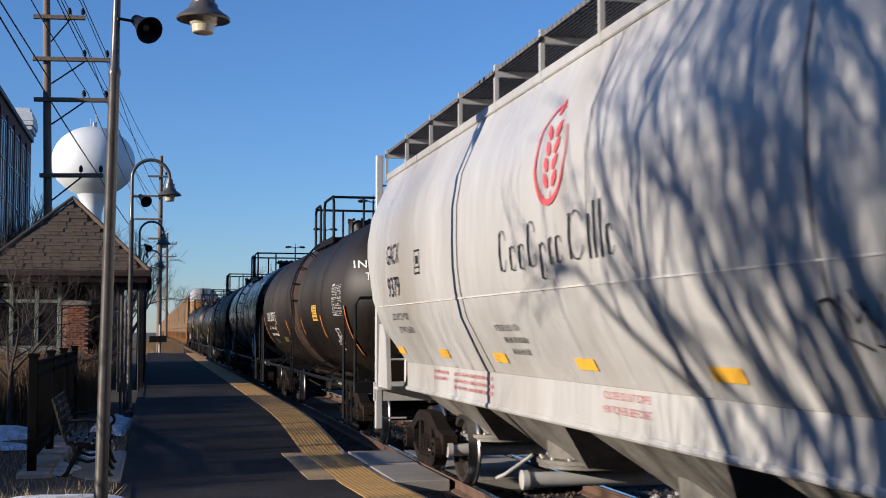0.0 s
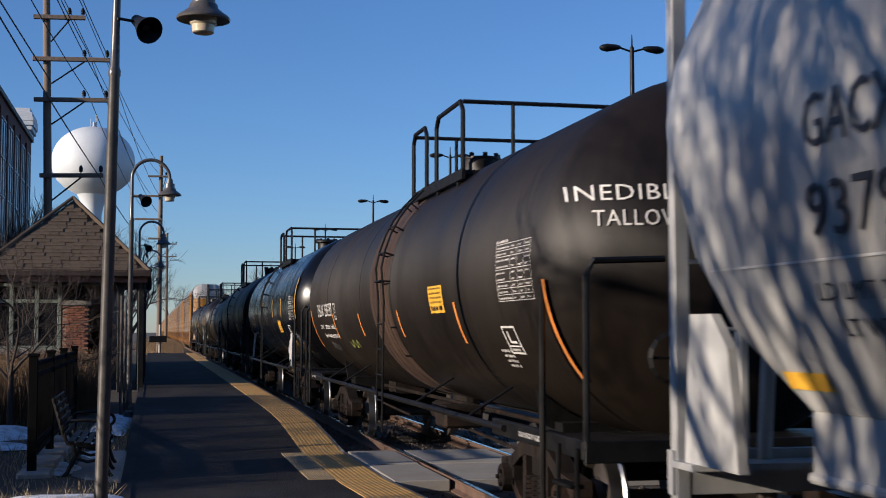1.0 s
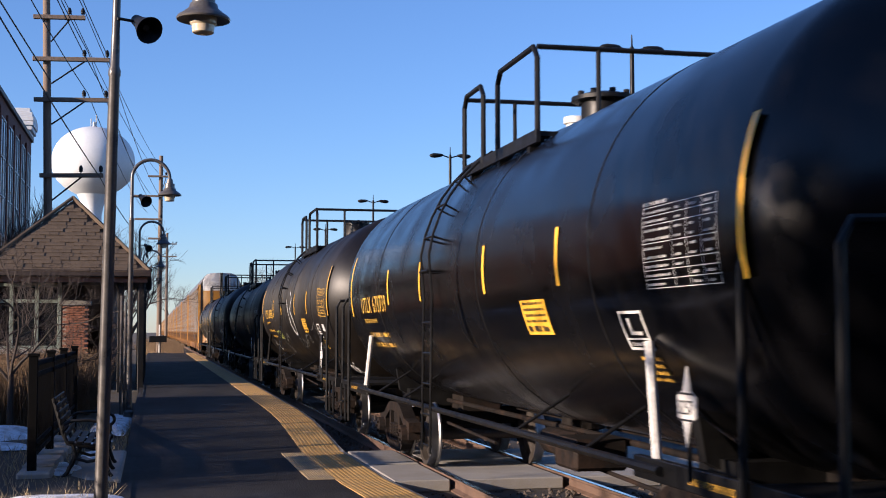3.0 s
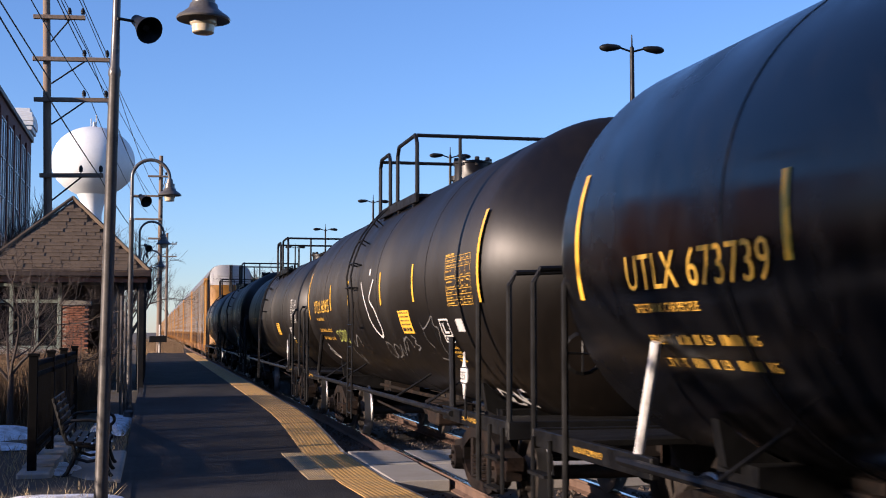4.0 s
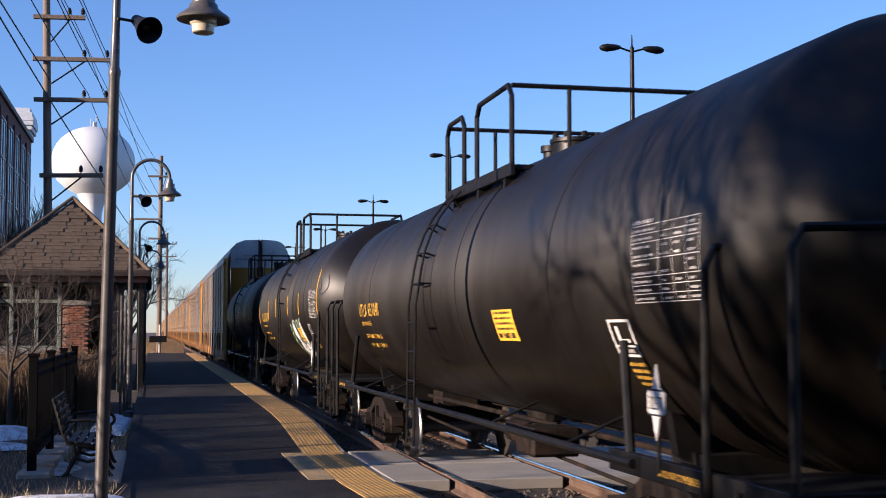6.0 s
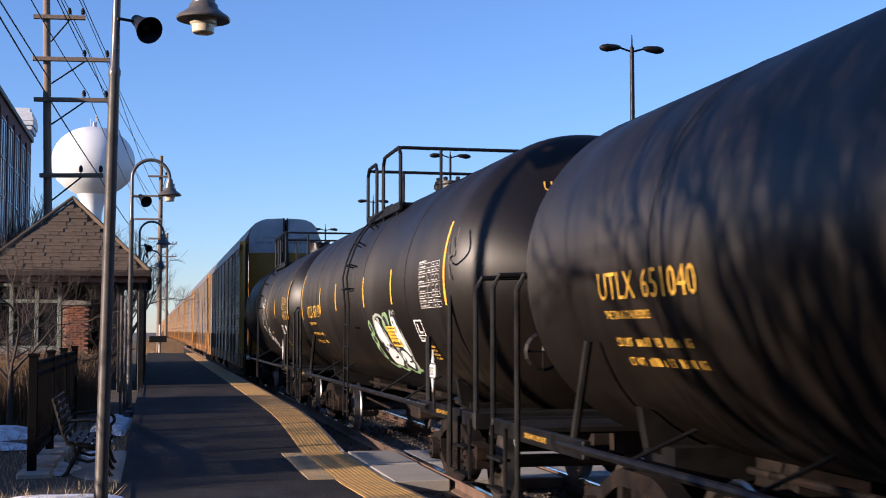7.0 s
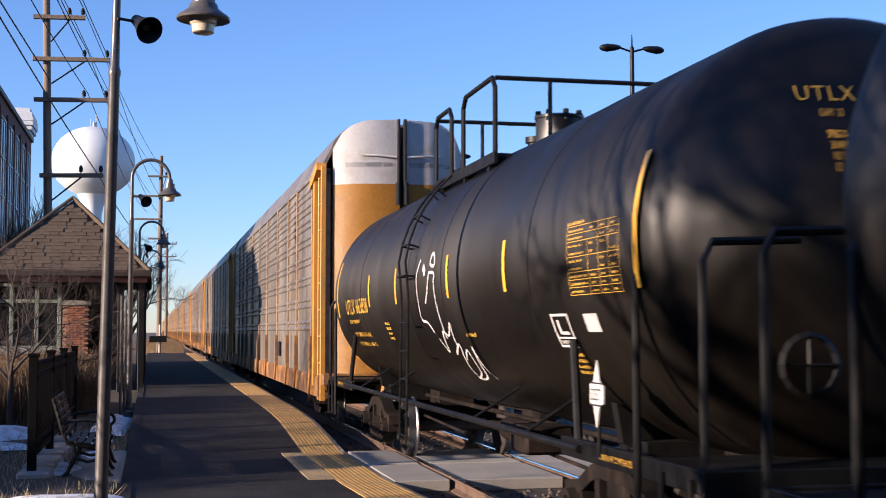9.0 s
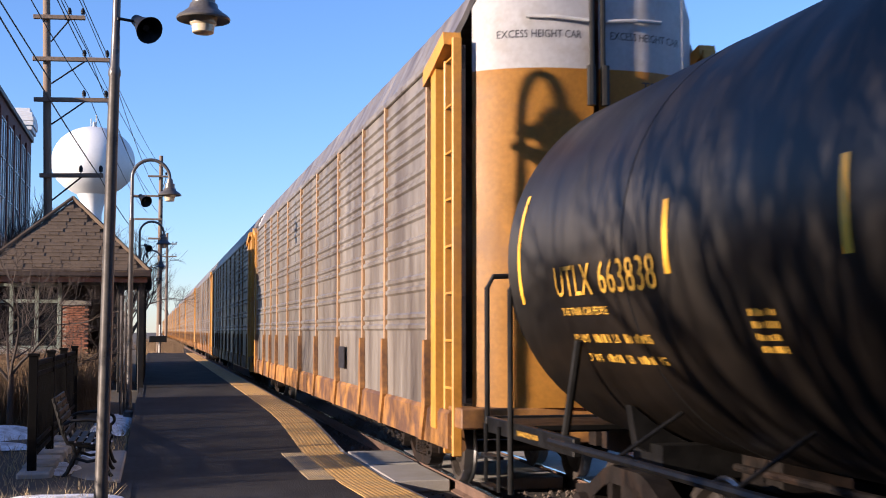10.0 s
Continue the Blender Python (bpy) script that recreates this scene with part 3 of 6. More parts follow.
    if style["placard"]:
        y, ph = style["placard"]
        plac = part("notice", wrap(patch(0.70, 0.30, 2, 4), y, ph), M_YELLOW, car, "yellow printed notice")
        bm = bmesh.new()
        for k in range(5):
            word_bars(bm, 0.58, 0.022 if k else 0.05, 5, rng, 0.06, 0.03 + 0.05 * k + (0.03 if k else 0))
        tagged(part("notice_print", wrap(bm, y, ph, 0.009), M_TEXT_K, plac), kind="stuff")
    bm = bmesh.new()
    for a in ((0, 0, 0.43, 0.02), (0, 0.26, 0.43, 0.02), (0, 0.075, 0.43, 0.014)):
        patch(a[2], a[3], 1, 1, a[0], a[1], bm)
    for x in (0, 0.40):
        patch(0.03, 0.28, 1, 4, x, 0, bm)
    patch(0.05, 0.12, 1, 2, 0.12, 0.11, bm), patch(0.16, 0.025, 1, 1, 0.17, 0.11, bm), word_bars(bm, 0.26, 0.03, 3, rng, 0.07, 0.03)
    tagged(part("plate_mark", wrap(bm, -5.0 - ex + style.get("plate_shift", style.get("mark_shift", 0.0)), style.get("plate_phi", -28)), M_TEXT_W, car), kind="stuff")
    bm = bmesh.new()
    for k in range(4):
        word_bars(bm, 0.36, 0.03, 3, rng, 0.0, -0.055 * k)
    tagged(part("small_print", wrap(bm, -5.1 - ex, -31), lettering, car), kind="stuff")
    if style["spot"]:
        part("grey_patch", wrap(patch(0.3, 0.14, 1, 2), -5.8 - ex, -23), M_GREY_STEEL, car)
    if style["diamond"]:
        dm = new("hazard_placard")
        dm.parent = car
        dm.matrix_basis = pose(-1.56, style.get("diamond_y", -6.4) - ex, 1.42)
        bm = bmesh.new()
        vs = [bm.verts.new((0.0, u, v)) for u, v in ((0.13, 0.06), (0.13, -0.06), (0.05, -0.09), (0, -0.23), (-0.05, -0.09), (-0.13, -0.06), (-0.13, 0.06), (-0.05, 0.09), (0, 0.23), (0.05, 0.09))]
        bm.faces.new(vs)
        ex_ = bmesh.ops.extrude_face_region(bm, geom=bm.faces[:])
        bmesh.ops.translate(bm, verts=[g for g in ex_["geom"] if isinstance(g, bmesh.types.BMVert)], vec=(0.012, 0, 0))
        part("placard", fix_normals(bm), M_TEXT_W, dm)
        bm = text_bm("3257", 0.085, 1.0, 0.2)
        for v in bm.verts:
            v.co = Vector((-0.006, 0.1 - v.co.x, v.co.y - 0.042))
        part("placard_number", bm, M_TEXT_K, dm)
        for z in (0.07, -0.08):
            part("placard_line", boxes((-0.006, -0.004, -0.11, 0.11, z, z + 0.012)), M_TEXT_K, dm)
        part("placard_post", tubes(0.014, [(0.02, 0, -0.20), (0.02, 0, -0.42)]), M_BLACK, dm)
    # end ladder bars, brake rigging
    for y in (-3.2, 3.2):
        part("pull_rod", tubes(0.02, [(-0.6, y - 1.8, 0.55), (-0.55, y + 1.8, 0.62)]), M_TRUCK, car)
    # spray paint
    for material, w, pts in style["scrawl"]:
        scrawl(car, material, w, pts)
    return car


def scrawl(car, material, w, flat):
    """A sprayed line through (place along the tank, angle) pairs, smoothed."""
    p = [Vector((-flat[i], radians(flat[i + 1]) * TANK_R, 0)) for i in range(0, len(flat), 2)]
    out = []
    for i in range(len(p) - 1):
        a, b, c, d = p[max(i - 1, 0)], p[i], p[i + 1], p[min(i + 2, len(p) - 1)]
        for k in range(6):
            t = k / 6
            out.append(0.5 * ((2 * b) + (c - a) * t + (2 * a - 5 * b + 4 * c - d) * t * t + (3 * b - a - 3 * c + d) * t ** 3))
    out.append(p[-1])
    part("spray_line", wrap(stroke(bmesh.new(), out, w), 0, 0, 0.008), material, car)


def blob(car, material, y, phi, w, h, off, seed, lobes=3):
    """A filled sprayed shape with a wavy outline."""
    rng = random.Random(seed)
    bm = bmesh.new()
    ph0, ph1 = rng.uniform(0, 6), rng.uniform(0, 6)
    c = bm.verts.new((0, 0, 0))
    ring = []
    for k in range(28):
        a = 2 * math.pi * k / 28
        r = 1 + 0.16 * math.sin(lobes * a + ph0) + 0.06 * math.sin(5 * a + ph1)
        ring.append(bm.verts.new((w / 2 * r * math.cos(a), h / 2 * r * math.sin(a), 0)))
    for k in range(28):
        bm.faces.new((c, ring[k], ring[(k + 1) % 28]))
    part("spray_shape", wrap(bm, y, phi, off), material, car)


def hopper_profile():
    """Half outline (x, z) of the covered hopper's rounded body, from the side sill to the roof."""
    pts = [(1.17, 1.10), (1.17, 1.43), (1.18, 1.44), (1.27, 1.60), (1.36, 1.77), (1.47, 1.98), (1.54, 2.25), (1.57, 2.5), (1.578, 2.75), (1.575, 3.1), (1.52, 3.42), (1.42, 3.65), (1.33, 3.85), (1.26, 4.02), (1.10, 4.09), (0.5, 4.18), (0, 4.20)]
    return pts


def covered_hopper():
    car = thing("covered_hopper_car", "white covered hopper car with rounded sides, tree shadows and red emblem", "hopper car", "cars of the train")
    half = 7.62
    bm = bmesh.new()
    rings = []
    pts = hopper_profile()[2:]
    full = [(-x, z) for x, z in pts] + [(x, z) for x, z in reversed(pts[:-1])]
    ends = [(half, 0.96), (half - 0.06, 0.99), (half - 0.16, 1.0), (half - 0.42, 1.0), (half - 0.62, 1.0), (half - 1.04, 1.0)]
    stations = [(-y, k) for y, k in ends] + [(y, 1.0) for y in (-4, -2, 0, 2, 4)] + [(y, k) for y, k in reversed(ends)]

    def side_x(z):
        return float(np.interp(z, [p[1] for p in pts], [p[0] for p in pts]))

    for y, k in stations:
        cut = float(np.interp(abs(y), [half - 1.04, half - 0.62, half - 0.42, half - 0.1], [1.44, 1.87, 2.27, 3.0]))     # the lower corners slope in at both ends
        ring = []
        for x, z in full:
            if z < cut:
                x, z = math.copysign(side_x(cut), x), cut
            ring.append(bm.verts.new((x * k, y, 2.7 + (z - 2.7) * (k if z > 2.7 else 1))))
        rings.append(ring)
    for a, b in zip(rings, rings[1:]):
        for i in range(len(full) - 1):
            bm.faces.new((a[i], a[i + 1], b[i + 1], b[i]))
        bm.faces.new((a[-1], a[0], b[0], b[-1]))
    bm.faces.new(rings[0]), bm.faces.new(rings[-1])
    bmesh.ops.remove_doubles(bm, verts=bm.verts[:], dist=0.0005)
    part("body", fix_normals(bm), M_WHITE_CAR, car, smooth=True)
    for y in (-5.15, -2.0, 1.95):
        bm = bmesh.new()
        a = [bm.verts.new((x * 1.0025, y - 0.015, z + 0.003)) for x, z in full]
        b = [bm.verts.new((x * 1.0025, y + 0.015, z + 0.003)) for x, z in full]
        for i in range(len(full) - 1):
            bm.faces.new((a[i], a[i + 1], b[i + 1], b[i]))
        part("seam", bm, M_TEXT_K if y > 0 or y < -5 else M_WHITE_CAR, car)
    for sx in (-1, 1):
        bm = boxes((min(sx * 1.11, sx * 1.17), max(sx * 1.11, sx * 1.17), -6.6, 6.6, 1.10, 1.445), bevel=0.012)
        part("side_skirt", bm, M_WHITE_CAR, car)
        bm = tubes(0.032, [(sx * 1.165, -6.6, 1.09), (sx * 1.165, 6.6, 1.09)], n=10)
        part("side_sill", bm, M_WHITE_CAR, car)
        bm = boxes((sx * 1.265 - 0.03, sx * 1.265 + 0.03, -half + 0.1, half - 0.1, 3.99, 4.08), bevel=0.01)
        part("roof_rail", bm, M_WHITE_CAR, car)
    # running boards on the roof, on posts
    for sx in (-1, 1):
        bm = bmesh.new()
        for k in range(15):
            x = sx * (0.72 + k * 0.039)
            box(bm, x - 0.006, x + 0.006, -half - 0.2, half + 0.2, 4.38, 4.42)
        for k in range(125):
            y = -half - 0.2 + k * 0.1235
            box(bm, min(sx * 0.70, sx * 1.28), max(sx * 0.70, sx * 1.28), y - 0.006, y + 0.006, 4.38, 4.415)
        part("running_board", bm, M_GRATE, car)
        for k in range(11):
            y = -half + k * 2 * half / 10
            bm = boxes((sx * 1.28 - 0.02, sx * 1.28 + 0.02, y - 0.025, y + 0.025, 3.98, 4.44), (min(sx * 0.7, sx * 1.3), max(sx * 0.7, sx * 1.3), y - 0.025, y + 0.025, 4.32, 4.376))
            part("board_post", bm, M_WHITE_CAR, car)
    for k in range(5):
        y = -5.6 + k * 2.8
        bm = boxes((-0.36, 0.36, y - 1.2, y + 1.2, 4.15, 4.3), bevel=0.03)
        part("hatch_cover", bm, M_WHITE_CAR, car)
    # discharge bays and outlet gates
    for y in (-4.9, -1.65, 1.65, 4.9):
        bm = bmesh.new()
        t = [bm.verts.new((sx * 1.1, y + sy * 1.5, 1.12)) for sx, sy in ((-1, -1), (1, -1), (1, 1), (-1, 1))]
        b = [bm.verts.new((sx * 0.42, y + sy * 0.35, 0.5)) for sx, sy in ((-1, -1), (1, -1), (1, 1), (-1, 1))]
        for i in range(4):
            bm.faces.new((t[i], t[(i + 1) % 4], b[(i + 1) % 4], b[i]))
        bm.faces.new(b)
        # bay and boot colour holds the underside shade
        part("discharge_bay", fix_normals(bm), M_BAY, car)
        bm = bmesh.new()
        revolve(bm, [(0.40, 1.0), (0.37, 0.62), (0.48, 0.61), (0.48, 0.57), (0.46, 0.565), (0.46, 0.53), (0.24, 0.50), (0, 0.50)], "z", 28, (-0.35, y, 0))
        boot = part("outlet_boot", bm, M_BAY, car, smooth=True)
        for k in range(14):
            a_ = k * math.pi / 7
            bm = bmesh.new()
            revolve(bm, [(0, 0.61), (0.02, 0.61), (0.02, 0.635), (0, 0.64)], "z", 6, (-0.35 + 0.44 * math.cos(a_), y + 0.44 * math.sin(a_), 0))
            part("flange_bolt", bm, M_GREY_STEEL, boot)
        bm = bmesh.new()
        tube(bm, [(-1.02, y - 0.1, 0.42), (0.9, y - 0.1, 0.42)], 0.075, 14)
        revolve(bm, [(0, -0.03), (0.095, -0.03), (0.095, 0.03), (0, 0.03)], "x", 14, (-1.0, y - 0.1, 0.42))
        part("outlet_pipe", bm, M_WHITE_CAR, car, smooth=True)
        part("gate_handle", tubes(0.018, [(-0.8, y + 0.3, 0.62), (-1.05, y + 0.42, 0.42), (-1.1, y + 0.6, 0.36)]), M_GREY_STEEL, car)
    bm = boxes((-0.2, 0.2, -half - 0.6, half + 0.6, 0.8, 1.05))
    part("centre_sill", bm, M_GREY_STEEL, car)
    for s in (-1, 1):
        ye = s * (half + 0.33)
        bm = boxes((-1.4, 1.4, min(ye, s * half), max(ye, s * half), 1.02, 1.06), (-1.4, 1.4, ye - 0.04, ye + 0.04, 0.85, 1.12))
        part("end_sill", bm, M_WHITE_CAR, car)
        for x in (-1.33, -0.92, 0.92, 1.33):
            e_ = 0.05 if abs(x) > 1.2 else 0.03
            bm = boxes((x - e_, x + e_, ye - 0.045, ye + 0.045, 0.45 if abs(x) > 1.2 else 1.0, 4.40), bevel=0.01)
            part("ladder_stile", bm, M_WHITE_CAR, car)
        for sx in (-1, 1):
            for k in range(9):
                bm = tubes(0.014, [(sx * 0.92, ye, 0.6 + k * 0.42), (sx * 1.33, ye, 0.6 + k * 0.42)], n=6)
                part("rung", bm, M_GREY_STEEL, car)
            bm = bmesh.new()
            prof = [(s * (half - 0.55), 1.06), (s * (half - 0.42), 1.75), (s * (half - 0.2), 1.95), (s * (half + 0.1), 1.95), (s * (half + 0.2), 1.06)]
            a = [bm.verts.new((sx * 1.36, y, z)) for y, z in prof]
            b = [bm.verts.new((sx * 1.30, y, z)) for y, z in prof]
            for i in range(len(prof)):
                bm.faces.new((a[i], a[(i + 1) % 5], b[(i + 1) % 5], b[i]))
            bm.faces.new(a), bm.faces.new(b)
            part("gusset", fix_normals(bm), M_WHITE_CAR, car)
        for sx in (-1, 1):
            part("end_brace", tubes(0.05, [(sx * 0.8, s * (half + 0.28), 1.05), (sx * 0.8, s * (half - 0.1), 3.9)]), M_WHITE_CAR, car)
        build_coupler(car, s * (half + 1.0), s)
    # what is painted on the side
    rng = random.Random(4)

    def on_side(bm, y0, z0, off=0.012):
        pr = hopper_profile()[1:]
        for v in bm.verts:
            z = z0 + v.co.y
            for (xa, za), (xb, zb) in zip(pr, pr[1:]):
                if za <= z <= zb or (xb, zb) == pr[-1]:
                    x = xa + (xb - xa) * (z - za) / (zb - za)
                    break
            if z < 1.44:
                x = 1.17
            v.co = Vector((-x - off, y0 - v.co.x, z))
        return bm

    part("car_mark", on_side(text_bm("GACX", 0.26, 1.0, 0.80), 5.87, 2.69), M_TEXT_K, car)
    part("car_mark", on_side(text_bm("9379", 0.26, 1.0, 0.78), 5.87, 2.28), M_TEXT_K, car)
    for k, w in enumerate(("LD LMT 219700", "LT WT 66300")):
        part("weight_line", on_side(text_bm(w, 0.085, 1.0, 1.0 - 0.12 * k), 5.92 - 0.1 * k, 1.99 - 0.165 * k), M_TEXT_K, car)
    bm = bmesh.new()
    for k in (1, 2):
        word_bars(bm, 0.95 - 0.2 * k, 0.05, 5, rng, 0.1 * k, -0.105 * k)
    part("notice_line", on_side(text_bm("INTERIOR LINED WITH", 0.06, 1.0, 0.80), 1.05, 1.85), M_TEXT_K, car)
    tagged(part("small_print", on_side(bm, 1.0, 1.85), M_TEXT_K, car), kind="stuff")
    bm = bmesh.new()
    for a in ((0, 0, 0.28, 0.02), (0, 0.26, 0.28, 0.02), (0, 0.07, 0.28, 0.015)):
        patch(a[2], a[3], 1, 1, a[0], a[1], bm)
    for x in (0, 0.26):
        patch(0.02, 0.28, 1, 3, x, 0, bm)
    patch(0.1, 0.09, 1, 1, 0.09, 0.12, bm)
    tagged(part("plate_mark", on_side(bm, 4.09, 2.5), M_TEXT_K, car), kind="stuff")
    # emblem: an ear of grain in a ring; the name beside it as plain strokes
    em = new("emblem")
    em.parent = car
    bm = bmesh.new()
    ring = [(0.38 * math.cos(a), 0.37 * math.sin(a)) for a in np.linspace(radians(70), radians(390), 40)]
    for (p, q), w in zip(zip(ring, ring[1:]), np.interp(range(39), [0, 20, 39], [0.015, 0.06, 0.015])):
        stroke(bm, [p, q], w)
    ob = part("emblem_ring", on_side(bm, -1.15, 3.20), M_RED, em)
    bm = bmesh.new()
    for k in range(4):
        for sx in (-1, 1):
            c = Vector((0.03 + sx * 0.10, -0.19 + 0.125 * k, 0))
            leaf = [(-0.055, -0.06), (0.0, -0.07), (0.06, -0.012), (0.06, 0.06), (0.0, 0.04), (-0.05, 0.0)]
            bm.faces.new([bm.verts.new((c.x + sx * u, c.y + v, 0)) for u, v in leaf])
    bm.faces.new([bm.verts.new((0.03 + u, 0.35 + v, 0)) for u, v in ((-0.04, -0.05), (0.04, -0.05), (0.05, 0.03), (0.0, 0.09))])
    stroke(bm, [(0.03, -0.36), (0.03, 0.35)], 0.02)
    part("grain_ear", on_side(bm, -1.15, 3.20), M_RED, em)
    letters = ((0.62, 0.30, 0.1), (0.36, 0.24, 0.08), (0.36, 0.24, 0.08), (0.64, 0.30, 0.08), (0.50, 0.24, 0.06), (0.36, 0.14, 0.06), (0.36, 0.20, 0.16), (0.62, 0.46, 0.08), (0.52, 0.07, 0.07), (0.66, 0.07, 0.08), (0.66, 0.07, 0.07), (0.36, 0.18, 0.0))
    k_ = 2.9 / sum(a[1] + a[2] for a in letters)
    x = 0.0
    for hgt, wid, gap in letters:
        bm = bmesh.new()
        base = -0.18 if hgt == 0.50 else 0
        if wid < 0.1:
            patch(0.04, hgt, 1, 4, x, base, bm)
        else:
            stroke(bm, [(x + wid * (0.5 + 0.44 * math.cos(a)), base + hgt * (0.5 + 0.47 * math.sin(a))) for a in np.linspace(0.5, 5.8, 18)], 0.018)
            patch(0.04, hgt * 0.9, 1, 4, x + wid * 0.08, base + hgt * 0.05, bm)
        for v in bm.verts:
            v.co.x *= k_
            v.co.y *= 0.60
        x += wid + gap
        part("name_stroke", on_side(bm, 0.34, 2.35), M_TEXT_K, em)
    for pts in ([(0, 0.1), (0.1, 0.25), (0.35, 0.28), (0.5, 0.1), (0.4, -0.1), (0.7, -0.2)], [(0.5, 0.3), (0.65, 0.05), (0.9, 0.25), (0.8, -0.15), (1.1, -0.2)], [(0.7, 0.35), (0.95, 0.0), (1.2, 0.3), (1.3, -0.1)]):
        part("spray_line", on_side(stroke(bmesh.new(), [(u * 0.5, v * 0.5) for u, v in pts], 0.018), -5.0, 1.86), M_TEXT_K, car)
    for y in (6.66, 4.06, 1.62, -0.89, -3.40, -6.0):
        part("reflective_strip", on_side(patch(0.45, 0.09, 1, 1), y, 1.55), M_YELLOW, car)
    for y, w, n in ((4.85, 0.8, 2), (3.79, 1.75, 3)):
        bm = bmesh.new()
        for k in range(n):
            word_bars(bm, w, 0.04, 5, rng, 0, -0.075 * k)
        tagged(part("red_print", on_side(bm, y, 1.35), M_FADED, car), kind="stuff")
    for k, w in enumerate(("CLOSE DUST CAPS", "HATCHES BEFORE")):
        part("red_notice", on_side(text_bm(w, 0.06, 1.0, 0.95), -1.22, 1.345 - 0.105 * k), M_FADED, car)
    bm = patch(2 * half - 1.2, 0.012, 8, 1)
    part("pin_stripe", on_side(bm, half - 0.6, 2.17), M_TEXT_W, car)
    return car


RACK_HALF = 13.6


def autorack():
    car = thing("autorack_car", "tall yellow autorack rail car with grey corrugated side panels", "rail car", "autorack cars of the train")
    H = RACK_HALF
    bm = bmesh.new()
    half = [(1.45, 4.86), (1.38, 5.06), (1.28, 5.25), (1.17, 5.50), (0.98, 5.70), (0.72, 5.81), (0.0, 5.84)]
    prof = [(-x, z) for x, z in half] + [(x, z) for x, z in reversed(half[:-1])]
    inner = [(x * 0.97, z - 0.05) for x, z in reversed(prof)]
    n = 60
    rings = []
    for i in range(n + 1):
        y = -H + 0.35 + (2 * H - 0.7) * i / n
        k = 1.012 if i % 2 else 1.0
        rings.append([bm.verts.new((x * k, y, 4.86 + (z - 4.86) * k)) for x, z in prof] + [bm.verts.new((x, y, z)) for x, z in inner])
    m = len(rings[0])
    for a, b in zip(rings, rings[1:]):
        for i in range(m):
            bm.faces.new((a[i], a[(i + 1) % m], b[(i + 1) % m], b[i]))
    bm.faces.new(rings[0]), bm.faces.new(rings[-1])
    part("roof", fix_normals(bm), M_GALV, car)
    # side posts and corrugated panels
    posts = (-12.4, -9.65, -7.75, -5.1, -2.15, 0.6, 3.35, 5.9, 7.75, 9.65, 12.4)
    zs, rib = [0.98], [0]
    for z0 in (1.9, 2.35, 2.8, 3.2, 3.6, 3.95, 4.25, 4.55):
        for k in range(2):
            z = z0 + 0.13 * k
            zs += [z - 0.045, z - 0.02, z + 0.02, z + 0.045]
            rib += [0, 1, 1, 0]
    zs.append(4.84)
    rib.append(0)
    for sx in (-1, 1):
        for a, b in zip(posts, posts[1:]):
            bm = bmesh.new()
            c0 = [bm.verts.new((sx * (1.46 + 0.028 * r), a + 0.04, z)) for z, r in zip(zs, rib)]
            c1 = [bm.verts.new((sx * (1.46 + 0.028 * r), b - 0.04, z)) for z, r in zip(zs, rib)]
            d0 = [bm.verts.new((sx * 1.42, y, z)) for y, z in ((a + 0.04, zs[0]), (b - 0.04, zs[0]), (b - 0.04, zs[-1]), (a + 0.04, zs[-1]))]
            for k in range(len(zs) - 1):
                bm.faces.new((c0[k], c1[k], c1[k + 1], c0[k + 1]))
            bm.faces.new(d0), bm.faces.new((c0[0], c1[0], d0[1], d0[0])), bm.faces.new((c0[-1], c1[-1], d0[2], d0[3]))
            part("side_panel", fix_normals(bm), M_GALV, car)
    bm = boxes((-0.03, 0.03, -0.03, 0.03, 0.95, 4.86), bevel=0.006)
    post = part("side_post", bm, M_RACK_POST, car)
    spots = [pose(sx * 1.475, y, 0) for sx in (-1, 1) for y in posts]
    post.matrix_basis = spots[0]
    for m_ in spots[1:]:
        again(post, car, m_)
    y0, y1 = posts[0], posts[-1]
    # flared feet of the posts
    bm = bmesh.new()
    o = [(-0.05, 1.75), (0.05, 1.75), (0.10, 1.02), (0.30, 0.62), (0.12, 0.62), (-0.09, 1.02)]
    a = [bm.verts.new((-0.035, u, v)) for u, v in o]
    b = [bm.verts.new((0.035, u, v)) for u, v in o]
    for k in range(6):
        bm.faces.new((a[k], a[(k + 1) % 6], b[(k + 1) % 6], b[k]))
    bm.faces.new(a), bm.faces.new(b)
    foot = part("post_foot", fix_normals(bm), M_RACK_SILL, car)
    spots = [pose(sx * 1.50, y, 0) for sx in (-1, 1) for y in posts]
    foot.matrix_basis = spots[0]
    for m_ in spots[1:]:
        again(foot, car, m_)
    for sx in (-1, 1):
        bm = bmesh.new()
        o = [(sx * 1.47, 1.02), (sx * 1.50, 0.98), (sx * 1.50, 0.62), (sx * 1.36, 0.56), (sx * 1.30, 0.62), (sx * 1.36, 1.02)]
        prism(bm, o, -H + 0.1, H - 0.1)
        part("side_sill", fix_normals(bm), M_RACK_SILL, car)
        bm = boxes((sx * 1.45 - 0.05, sx * 1.45 + 0.05, y0 - 0.1, y1 + 0.1, 4.84, 4.92), bevel=0.01)
        part("top_chord", bm, M_GALV, car)
